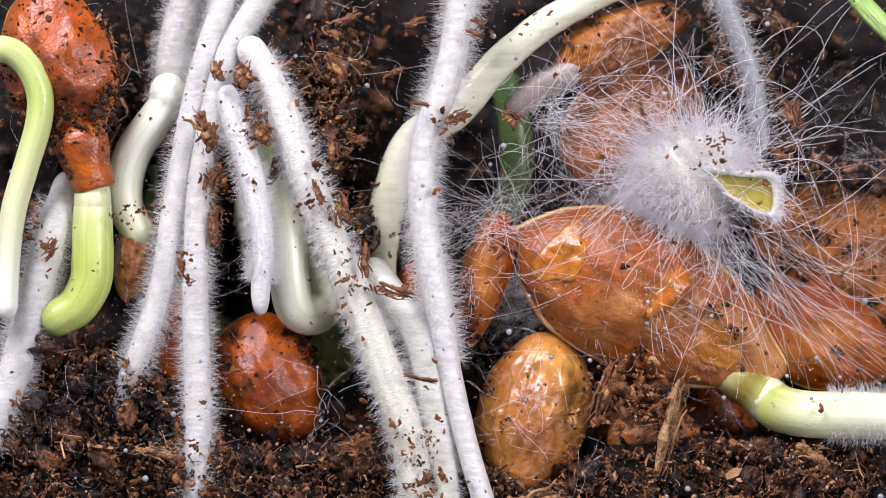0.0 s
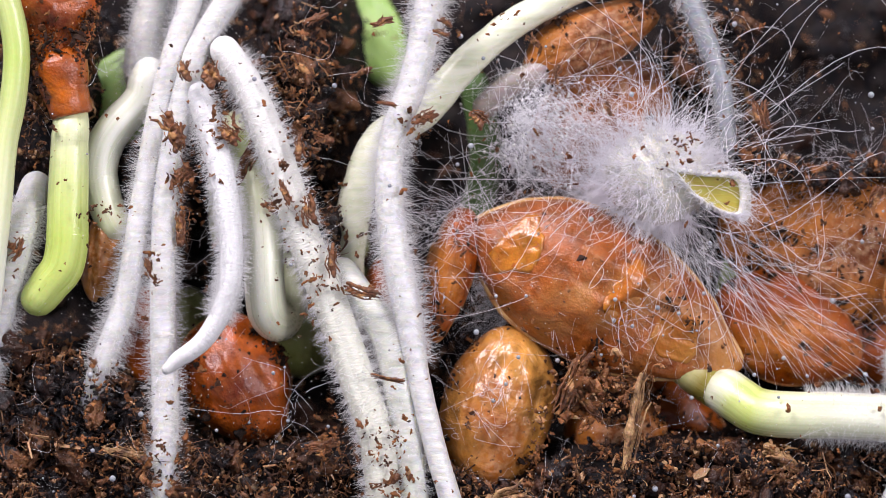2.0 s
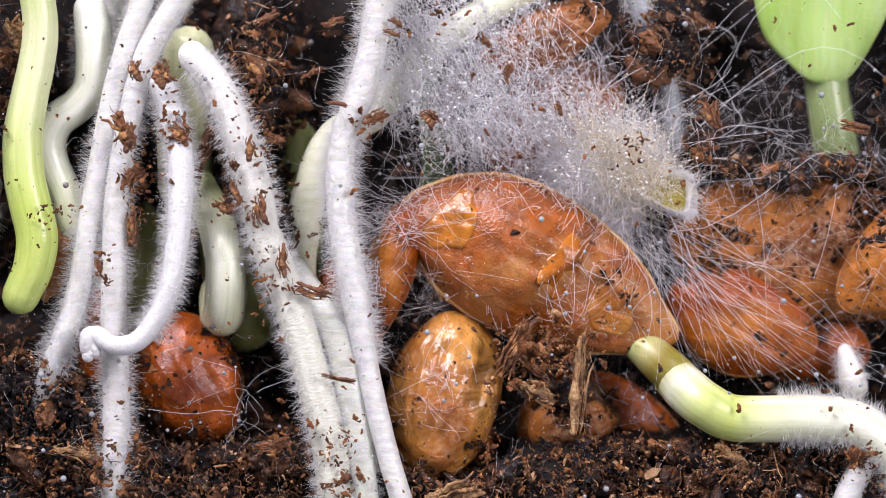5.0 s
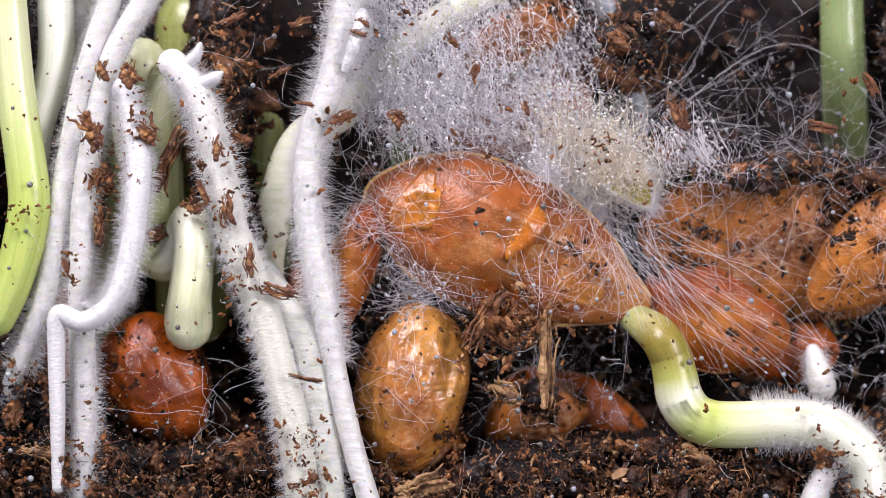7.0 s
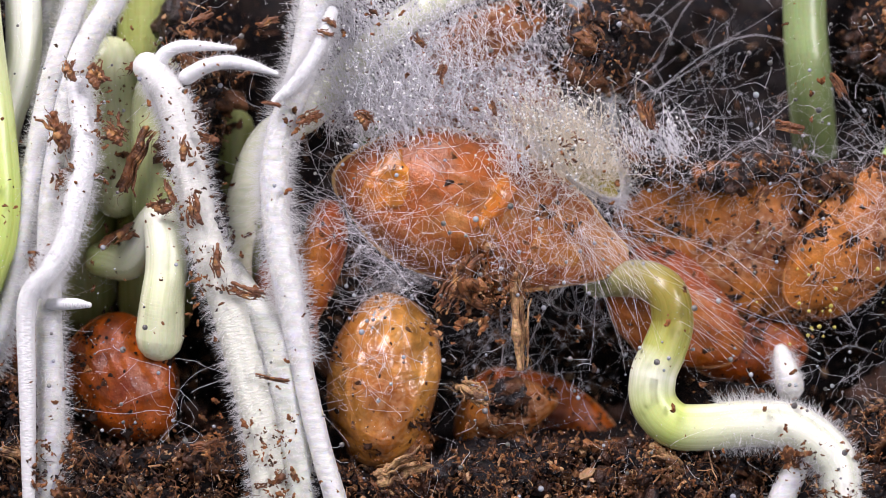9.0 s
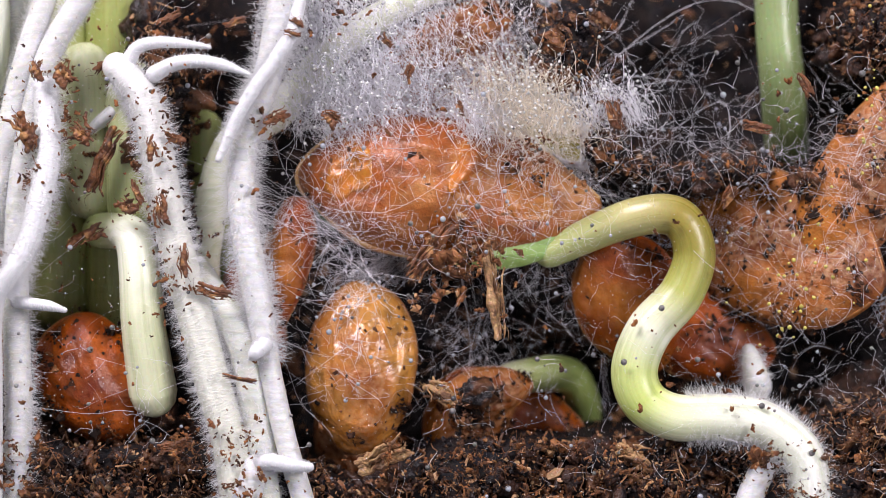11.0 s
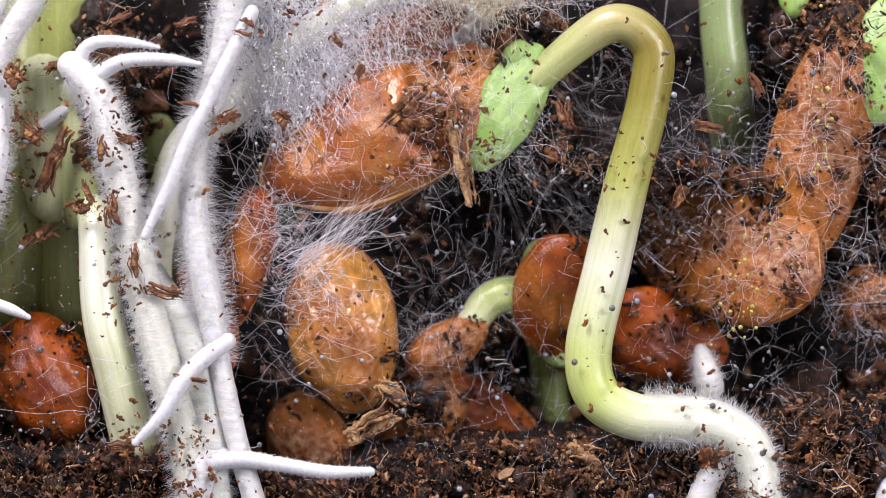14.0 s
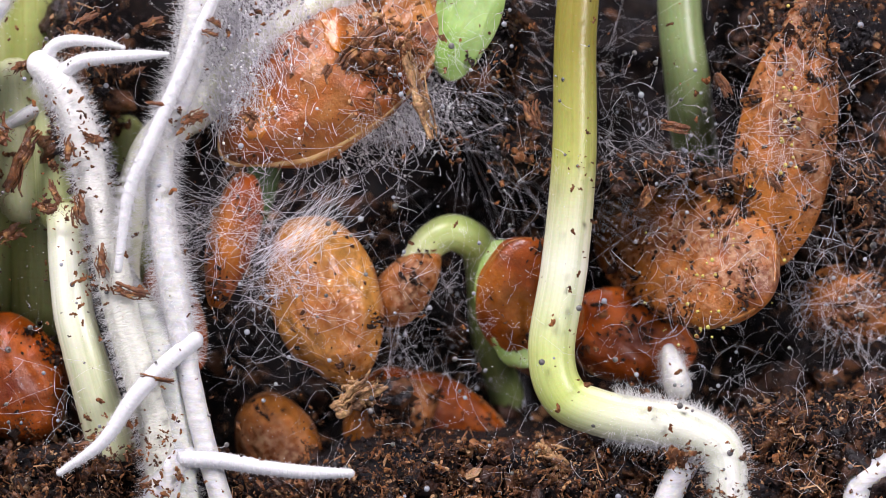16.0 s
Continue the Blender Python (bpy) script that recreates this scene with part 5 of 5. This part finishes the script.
make_stump()
carried_by_stump(faint_root)
n = 44
a = places(RNG.uniform(1265, 1370, n), RNG.uniform(400, 500, n), RNG.uniform(0.5, 1.4, n))
b = places(RNG.uniform(1280, 1720, n), RNG.uniform(600, 720, n), RNG.uniform(0.3, 1.6, n))
threads("taut white mould threads fanning over the seeds", a, b, 0.035, 0.28, 8, 10, 0, ((0, 0, 0, 0), (7, 0, -20, 0), (9, 0, -50, 0), (10.2, -10, -90, 1.5), (11.5, -20, -120, 3.4), (13.5, -20, -200, 4.0), (16, -20, -260, 4.0)))
n = 40
a = places(RNG.uniform(1180, 1380, n), RNG.uniform(370, 480, n), RNG.uniform(0.8, 1.8, n))
b = places(RNG.uniform(1120, 1640, n), RNG.uniform(480, 640, n), RNG.uniform(0.5, 1.8, n))
threads("hair-fine mould threads veiling the seeds", a, b, 0.06, 0.2, 9, 20, 0, ((0, 0, 0, 0), (7, 0, -30, 0), (9, 0, -60, 0), (10.2, -10, -100, 1.2), (11.5, -20, -150, 2.4), (13.5, -20, -240, 3.0), (16, -20, -330, 3.0)))
n = 90
a = places(RNG.uniform(940, 1000, n), RNG.uniform(170, 230, n), RNG.uniform(0.8, 2.0, n))
b = places(RNG.uniform(900, 1260, n), RNG.uniform(60, 420, n), RNG.uniform(0.5, 2.4, n))
threads("pinkish white mould threads knotted above the seed", a, b, 0.06, 0.3, 8, 0, 0.4)
n = 150
a = places(RNG.uniform(800, 930, n), RNG.uniform(340, 430, n), RNG.uniform(0.8, 2.6, n))
b = a + RNG.normal(0, 90 * S, (n, 3)) * (1.3, 0.15, 0.7)
threads("loose white mould threads between root and seed", a, b, 0.12, 0.28, 8)
n = 380
u, v = RNG.uniform(0, 2050, n), RNG.uniform(0, 880, n)
a = places(u, v, RNG.uniform(0.3, 2.8, n))
b = a + RNG.normal(0, 45 * S, (n, 3)) * (1, 0.15, 1)
threads("stray curling white mould threads", a, b, 0.20, 0.20, 12, 70)
n = 50
a = places(RNG.uniform(1080, 1420, n), RNG.uniform(380, 680, n), RNG.uniform(4.6, 6.0, n))
b = a + RNG.normal(0, 60 * S, (n, 3)) * (0.8, 0.1, 1.2)
threads("tangled mould threads in the dark hollow", a, b, 0.05, 0.18, 8, 60)

n = 430
a = places(RNG.uniform(1250, 2050, n), RNG.uniform(240, 870, n), RNG.uniform(0.2, 1.6, n))
b = a + RNG.normal(0, 30 * S, (n, 3)) * (1, 0.1, 1)
threads("hair-fine white mould film before the buried seeds", a, b, 0.16, 0.17, 7, 0, 0, ((0, 0, 40, 4.5), (4, 0, 40, 4.0), (8, 0, 20, 1.5), (11, 0, 0, 0), (16, 0, 0, 0)))
n = 300
a = places(RNG.uniform(840, 1300, n), RNG.uniform(380, 700, n), RNG.uniform(0.6, 2.4, n))
b = a + RNG.normal(0, 38 * S, (n, 3)) * (1, 0.1, 1)
threads("hair-fine white mould film round the amber seed", a, b, 0.12, 0.14, 7, 0, 0, ((0, 0, 40, 4.5), (4, 0, 40, 4.0), (8, 0, 20, 1.0), (11, 0, 0, 0), (16, 0, 0, 0)))

n = 420
a = places(RNG.uniform(900, 1370, n), RNG.uniform(300, 500, n), RNG.uniform(0.5, 1.5, n))
b = a + RNG.normal(0, 32 * S, (n, 3)) * (1, 0.1, 1)
threads("pale mould film settling on the sprouting seed", a, b, 0.3, 0.22, 8, 30, 0, ((0, 20, 120, 6), (4, 0, 90, 5), (6, -6, 70, 2.4), (7.5, -6, 40, 0.3), (9, 0, 0, 0), (11.5, 0, -57, 0), (12.5, 6, -75, 0), (13.5, 10, -130, 0), (14.5, -14, -195, 0.2), (16, -40, -257, 0.2)))


def bursts(label, centres, count, reach, radius, d, beads=20, rows=()):
    """Little stars of straight mould threads."""
    c = np.repeat(np.arange(len(centres)), count)
    n = len(c)
    mid = np.array(centres, float)[c]
    ang = RNG.uniform(0, 2 * math.pi, n)
    far = RNG.gamma(2.0, reach / 2, n)
    dd = RNG.uniform(*d, n)
    a = places(mid[:, 0], mid[:, 1], dd)
    b = places(mid[:, 0] + far * np.cos(ang), mid[:, 1] + far * np.sin(ang), dd + RNG.normal(0, 0.3, n))
    threads(label, a, b, 0.09, radius, 9, beads, 0, rows)


def spread(n, u0, u1, v0, v1):
    return list(zip(RNG.uniform(u0, u1, n), RNG.uniform(v0, v1, n)))


bursts("wispy mould threads over the soil ridge", spread(42, 1330, 2000, 235, 335), 8, 50, 0.22, (1.6, 3.0), 20, ((0, 0, 30, 1.6), (2.5, 0, 24, 1.2), (6, 0, 0, 0), (16, 0, 0, 0)))
bursts("wispy mould threads over buried seeds", spread(28, 1720, 2040, 380, 800), 6, 60, 0.2, (1.4, 3.4))
bursts("mould threads in the dark upper hollow", spread(22, 1400, 1900, 40, 270), 7, 70, 0.15, (3.0, 5.0), 20, ((0, 0, 20, 6), (2.5, 0, 20, 6), (6, 0, 0, 0), (16, 0, 0, 0)))
bursts("mould threads round the twigs", spread(18, 1080, 1400, 500, 720), 8, 65, 0.22, (2.6, 5.0))
bursts("white mould threads spun between the seeds", spread(16, 885, 985, 430, 560), 14, 42, 0.3, (1.2, 2.6), 40, ((0, 0, 40, 6), (3, 0, 30, 5), (6, 0, 0, 0.6), (9, 0, 0, 0), (16, 0, -20, 0)))
bursts("mould threads knotted beside the red seed", [(565, 735), (575, 728), (590, 700), (570, 742)], 4, 80, 0.36, (0.5, 1.0), 3)
n = 70
f = RNG.uniform(0, 1, n)
a = places(900 + 120 * f + RNG.normal(0, 14, n), 475 - 40 * f + RNG.normal(0, 14, n), RNG.uniform(1.2, 1.5, n))
b = places(1010 + 110 * RNG.uniform(0, 1, n), 420 - 110 * RNG.uniform(0, 1, n), RNG.uniform(1.2, 2.2, n))
threads("dense strand of mould strung between seeds", a, b, 0.06, 0.36, 10, 0, 0, ((0, 0, 60, 4.5), (9, 0, 60, 4.5), (11.5, 0, 40, 3.0), (13, 0, 10, 0.4), (16, 0, 0, 0)))


def mould_tuft(u, v, t_out, size, d, lifted=0, beige=False):
    """A cushion of stalks with spore heads that swells out from behind the seeds."""
    n = int(2.2 * size)
    ob = thing("mould_tuft", "beige decaying mould cushion" if beige else "grey-white mould cushion dotted with spore heads", "mould", "mould cushions")
    foot = np.stack([RNG.normal(0, size * 0.42, n), RNG.normal(0, 30, n), RNG.normal(0, size * 0.36, n)], 1) * S
    way = RNG.normal(0, 1, (n, 3)) * (0.4, 0.3, 0.4) + (0.30, -0.3, -0.75)
    tip = foot - way * RNG.uniform(14, 60, (n, 1)) * S
    buf = Buf()
    lines(buf, wander(foot, tip, 4, 0.12), 0.55 * S * RNG.uniform(0.6, 1.3, n), 0.7)
    part("fur", buf, M_DECAY if beige else M_THREAD, ob, kind="stuff")
    web = Buf()
    m = n // 3
    p = RNG.normal(0, size * 0.46, (m, 3)) * (1, 0.25, 0.85) * S
    lines(web, wander(p, p + RNG.normal(0, 45 * S, (m, 3)) * (1, 0.2, 1), 6, 0.2), 0.38 * S * RNG.uniform(0.5, 1.4, m), 0.8)
    part("web", web, M_DECAY if beige else M_THREAD, ob, kind="stuff")
    db = Buf()
    m = int(n * 0.75)
    db.many(ICO_V[None] * RNG.uniform(1.6, 3.4, m)[:, None, None] * S + tip[:m, None, :], ICO_F)
    part("spore_dust", db, M_DOT, ob, kind="stuff")
    p0, p1 = at(1180, 380, 5.5), at(u, v, d)
    ob.matrix_basis = pose(*p0)
    arr = [(k[0], k[1:3]) for k in STUMP]
    rows = []
    for t in (0, 0.7, 1.4, 2.1, 3, 4, 5, 6, 7, 8, 9, 10, 11, 12, 13, 14, 16):
        du, dv = smooth_keys(arr, t) * lifted
        rows.append((t, pose(*(p0.lerp(p1, ease(t, t_out - 2.2, t_out + 1.2)) + Vector((du * S, 0, -dv * S))))))
    MOVES.append((ob, rows))


for u, v, t_out, size, d in ((930, 130, 2.2, 110, 2.0), (1010, 200, 2.0, 120, 2.2), (880, 200, 2.4, 95, 1.9), (1060, 110, 3.4, 120, 2.8), (900, 60, 3.4, 110, 2.0), (980, 40, 4.2, 120, 2.4),
                             (850, 120, 4.2, 85, 1.8), (1100, 230, 2.6, 110, 2.4), (1150, 130, 5.0, 120, 3.0), (960, 230, 3.4, 90, 2.0), (1070, 20, 4.6, 110, 2.6), (860, 20, 4.8, 90, 1.9),
                             (1190, 210, 6.0, 100, 2.6), (1180, 60, 6.4, 110, 3.0), (920, 190, 5.2, 90, 1.8), (1030, 130, 6.0, 110, 2.0)):
    mould_tuft(u, v, t_out, size, d)
for u, v, t_out, size, d in ((1225, 265, 2.8, 80, 1.5), (1265, 320, 2.0, 70, 1.0), (1300, 335, 2.2, 60, 0.6), (1300, 275, 4.6, 75, 1.6), (1190, 320, 4.8, 60, 1.1), (1340, 330, 5.2, 60, 1.4), (1395, 305, 5.6, 55, 1.5), (1460, 296, 6.0, 50, 1.5)):
    mould_tuft(u, v, t_out, size, d, 1, 1200 < u < 1380)


# ---- chips, twigs and specks ----
def chip(label, keys, length, width, depth, name="wood_chip", seedno=0, strands=14):
    """A splintered piece of wood: a sheaf of torn, uneven strands with loose fibres at the ends."""
    buf = Buf()
    rng = np.random.default_rng(seedno)
    k = 12
    x = np.linspace(-0.5, 0.5, k)
    spine = np.stack([x * length, np.cumsum(rng.normal(0, width * 0.03, k)), np.cumsum(rng.normal(0, width * 0.07, k))], 1)
    for q in range(strands):
        a, b = (0, k - 1) if q < 2 else sorted(rng.choice(k, 2, False))
        if b - a < 4:
            a, b = max(0, a - 3), min(k - 1, b + 3)
        off = np.array((0, rng.normal(0, 0.14), rng.normal(0, 0.27))) * width
        fray = np.linspace(-1, 1, b - a + 1)[:, None] ** 3 * np.array((0, rng.normal(0, 0.1), rng.normal(0, 0.22))) * width
        pts = (spine[a:b + 1] + off + fray + rng.normal(0, width * 0.025, (b - a + 1, 3))) * S
        if q == 0:
            off = off * 0
        rad = width * (0.30 if q == 0 else rng.uniform(0.06, 0.15)) * np.sin(np.linspace(0.5, math.pi - 0.35, b - a + 1)) ** 0.7 * rng.uniform(0.75, 1.25, b - a + 1) * S
        buf.add(*sweep(pts, rad, 9, True, 0.6))
    n = strands
    foot = spine[rng.integers(0, k, n)] + rng.normal(0, 0.25, (n, 3)) * width * (1, 0.4, 1)
    tip = foot + rng.normal(0, 1, (n, 3)) * (0.22 * length, 0.12 * width, 0.16 * width)
    lines(buf, wander(foot * S, tip * S, 5, 0.15), width * 0.03 * S, 0.5)
    ob = part(name, buf, M_BARK if name == "bark_shred" else M_WOOD, smooth=False)
    tagged(ob, label, "wood chip", "wood chips in the soil")

    def pose_at(q):
        p = at(q[0], q[1], depth)
        return pose(p.x, p.y, p.z, 0, q[2], 0)

    ob.matrix_basis = pose_at(keys[0][1:])
    if len(keys) > 1:
        arr = [(q[0], q[1:]) for q in keys]
        MOVES.append((ob, [(t, pose_at(smooth_keys(arr, t))) for t in TICKS]))


RIDE = [(0, 0, 0), (2, -3, -12), (4, -13, -57), (6.5, -15, -109), (8, -10, -158), (9, -4, -192), (11.5, 12, -264), (12.5, 21, -326), (13.5, 33, -424), (14.3, 36, -512), (16, 20, -600)]


def ride(u, v, angle, spin=0):
    return [(t, u + a, v + b, angle + spin * t / 16) for t, a, b in RIDE]


chip("splintered brown twig standing in the soil", ride(1195, 760, 102, -30), 170, 26, 1.0, "twig", 1)
chip("splintered light brown bark shred", ride(1075, 690, 110, 20), 120, 24, 1.0, "bark_shred", 2)
chip("short brown bark shred", ride(1100, 720, 60, -50), 90, 20, 1.2, "bark_shred", 3)
for u, v, angle, length, width, d in (
        (362, 235, 70, 66, 34, 0.1), (392, 125, 80, 34, 20, 0.1), (440, 130, 60, 40, 26, 0.2), (470, 232, 40, 46, 24, 0.3), (385, 322, -40, 52, 24, 0.7), (388, 405, 85, 60, 22, 0.9),
        (318, 470, 80, 26, 12, 0.0), (565, 340, 65, 44, 16, 0.1), (590, 262, 70, 40, 16, 0.0), (610, 372, 80, 52, 18, 0.1), (646, 462, 75, 56, 16, 0.1), (632, 250, 20, 30, 18, 0.2),
        (700, 520, 15, 62, 16, 0.0), (745, 668, 8, 60, 9, 0.0), (812, 212, -30, 46, 18, 0.0), (838, 60, 20, 30, 11, -0.1), (846, 40, 35, 26, 11, 0.1), (742, 185, 8, 34, 9, -0.1),
        (905, 210, 50, 34, 20, 0.4), (620, 38, -18, 46, 16, 0.6), (735, 38, -20, 38, 16, 0.6), (1046, 130, -50, 26, 16, 0.2), (1140, 190, 60, 26, 12, 0.5), (1005, 72, 40, 26, 10, 0.3),
        (545, 365, 30, 40, 20, 1.0), (630, 790, -10, 60, 22, 0.6), (740, 850, -30, 52, 22, 0.5), (505, 120, -20, 40, 16, 1.2), (600, 120, 60, 56, 22, 1.5), (1400, 205, 75, 56, 22, 1.0),
        (700, 130, -20, 40, 14, 1.6), (506, 285, -62, 118, 30, 1.9), (470, 420, -30, 70, 26, 2.2), (95, 445, -60, 40, 16, 0.2), (1660, 225, 15, 50, 16, 0.8), (1745, 150, 60, 44, 16, 1.0), (1605, 345, -60, 40, 18, 0.9), (1830, 320, 30, 44, 14, 1.2)):
    chip("torn rusty brown bark shred stuck to the glass", [(0, u, v, angle)], length, width, d, "bark_shred", int(u + v), 12)


def soil_clump():
    n = 170
    buf = Buf()
    p = RNG.normal(0, 1, (n, 3)) * (44, 14, 36) * S
    lumps(buf, p, RNG.gamma(2.0, 2.4, n) * S + 1.5 * S, (1.6, 0.75, 0.5), 0.45)
    ob = part("soil_clump", buf, M_FLAKE, smooth=False)
    tagged(ob, "clump of brown peat crumbs lifted by the seed", "soil", kind="stuff")
    MOVES.append((ob, [(t, pose(*at(u, v, 1.2), 0, q, 0)) for t, u, v, q in ride(1120, 700, 0, -40)]))


soil_clump()
chip("pale tan wood chip on the soil", [(0, 950, 885, -25), (6.5, 950, 862, -25), (9, 972, 826, -28), (12.5, 1019, 786, -32), (14.5, 1074, 735, -36), (16, 1095, 698, -40)], 95, 32, 0.9, seedno=4)
chip("brown bark flake above the seeds", [(0, 180, 60, 70)], 60, 30, 1.6, seedno=6)
chip("brown wood chip on the soil", [(0, 280, 795, 0)], 75, 20, 0.8, seedno=7)
chip("light brown wood chip on the soil", [(0, 1100, 700, 30)], 60, 30, 1.4, seedno=8)
chip("reddish bark chip on the soil", [(0, 1440, 815, 40)], 70, 36, 1.4, seedno=9)


def specks():
    n = 950
    u, v = RNG.uniform(0, 2050, n), RNG.uniform(0, 880, n)
    buf = Buf()
    lumps(buf, places(u, v, RNG.uniform(-0.1, 0.35, n)), np.minimum(RNG.gamma(1.1, 1.7, n), 7) * S + 0.7 * S, (1.3, 0.6, 0.8), 0.6)
    ob = part("soil_specks", buf, M_SPECK, smooth=False)
    tagged(ob, "dark soil specks clinging to the glass", "soil", kind="stuff")
    n = 85
    u, v = RNG.uniform(0, 2050, n), RNG.uniform(0, 880, n)
    buf = Buf()
    grains(buf, places(u, v, RNG.uniform(0.0, 1.5, n)), np.minimum(RNG.gamma(2, 1.2, n), 5) * S + 0.8 * S)
    ob = part("droplets", buf, M_DROP)
    tagged(ob, "tiny pale droplets on the glass", "droplets", kind="stuff")

    n = 2600
    u, v = RNG.uniform(0, 2050, n), RNG.uniform(0, 880, n)
    buf = Buf()
    buf.many(ICO_V[None] * RNG.uniform(0.45, 1.15, n)[:, None, None] * S + places(u, v, RNG.uniform(0.0, 1.0, n))[:, None, :], ICO_F)
    ob = part("pale_dust", buf, M_DOT)
    tagged(ob, "fine pale dust on the glass", "dust", kind="stuff")


specks()


def spore_balls():
    """Round grey spore heads on short stalks that come up to the window as the mould ripens."""
    for u0, u1, count, t_out in ((0, 560, 42, 5), (560, 1100, 40, 6), (1100, 1600, 50, 6), (1560, 2040, 80, 8)):
        u, v = RNG.uniform(u0, u1, count), RNG.uniform(20, 870, count)
        p = places(u, v, RNG.uniform(0.0, 0.9, count))
        buf = Buf()
        grains(buf, p, np.minimum(RNG.gamma(3, 0.75, count), 5) * S + 0.9 * S)
        foot = p + RNG.normal(0, 22 * S, (count, 3)) * (1, 0.3, 1) + (0, 0.3 * MM, 0)
        ob = part("spore_heads", buf, M_SPORE)
        tagged(ob, "grey round spore heads of ripe mould", "mould", kind="stuff")
        stalk = Buf()
        lines(stalk, wander(p, foot, 6, 0.15), 0.45 * S, 0.7)
        part("stalk", stalk, M_THREAD, ob, kind="stuff")
        MOVES.append((ob, [(t, pose(0, far * MM, 0)) for t, far in ((0, 14), (t_out - 3, 12), (t_out, 1.0), (t_out + 2, 0), (16, 0))]))


spore_balls()


def yellow_grains():
    """Little heaps of yellow spore grains on the old seed coats."""
    n = 70
    pick = RNG.integers(0, 3, n)
    u = np.array((1745, 1862, 1690))[pick] + RNG.normal(0, 1, n) * np.array((50, 18, 40))[pick]
    v = np.array((480, 200, 560))[pick] + RNG.normal(0, 1, n) * np.array((70, 90, 50))[pick]
    buf = Buf()
    grains(buf, places(u, v, RNG.uniform(0.8, 1.6, n)), RNG.uniform(1.3, 4.2, n) * S)
    ob = part("spore_grains", buf, M_YELLOW)
    tagged(ob, "tiny yellow spore grains on old seed coats", "mould", kind="stuff")
    MOVES.append((ob, [(t, pose(0, far * MM, 0)) for t, far in ((0, 13), (6, 10), (9, 1), (11, 0), (16, 0))]))


yellow_grains()


def stuck_soil(u, v, wide, high, n, d=0.15):
    """A little drift of soil crumbs caught on a root."""
    buf = Buf()
    p = RNG.normal(0, 1, (n, 3)) * (wide, 3, high) * S
    lumps(buf, p, np.minimum(RNG.gamma(1.5, 1.6, n), 8) * S + 1.0 * S, (1.6, 0.6, 0.6), 0.45)
    ob = part("soil_clump", buf, M_SPECK, smooth=False)
    tagged(ob, "brown soil crumbs caught on a root", "soil", kind="stuff")
    ob.matrix_basis = pose(*at(u, v, d))


for u, v, wide, high, n in ((625, 475, 16, 45, 45), (575, 365, 22, 22, 35), (440, 215, 14, 35, 40), (800, 215, 26, 14, 30), (690, 510, 30, 8, 26), (735, 785, 34, 22, 60), (745, 862, 20, 16, 30),
                            (640, 770, 22, 20, 40), (385, 320, 14, 30, 36), (75, 445, 12, 26, 24), (245, 380, 22, 12, 26), (610, 250, 12, 60, 40), (215, 770, 30, 26, 50), (360, 800, 30, 26, 40),
                            (560, 260, 10, 40, 22), (330, 470, 8, 40, 16), (1015, 800, 14, 30, 30), (1270, 260, 14, 14, 30), (1690, 800, 40, 12, 30), (930, 30, 20, 30, 20), (1560, 300, 120, 14, 70)):
    stuck_soil(u, v, wide, high, n)
for u, v, wide, high, n in ((478, 250, 26, 60, 60), (545, 250, 24, 80, 60), (425, 180, 30, 70, 50), (430, 350, 26, 60, 40), (560, 420, 22, 40, 40), (690, 330, 14, 50, 30)):
    stuck_soil(u, v, wide, high, n, 3.0)


def motions():
    for ob, rows in MOVES:
        walk(ob, rows)


motions()
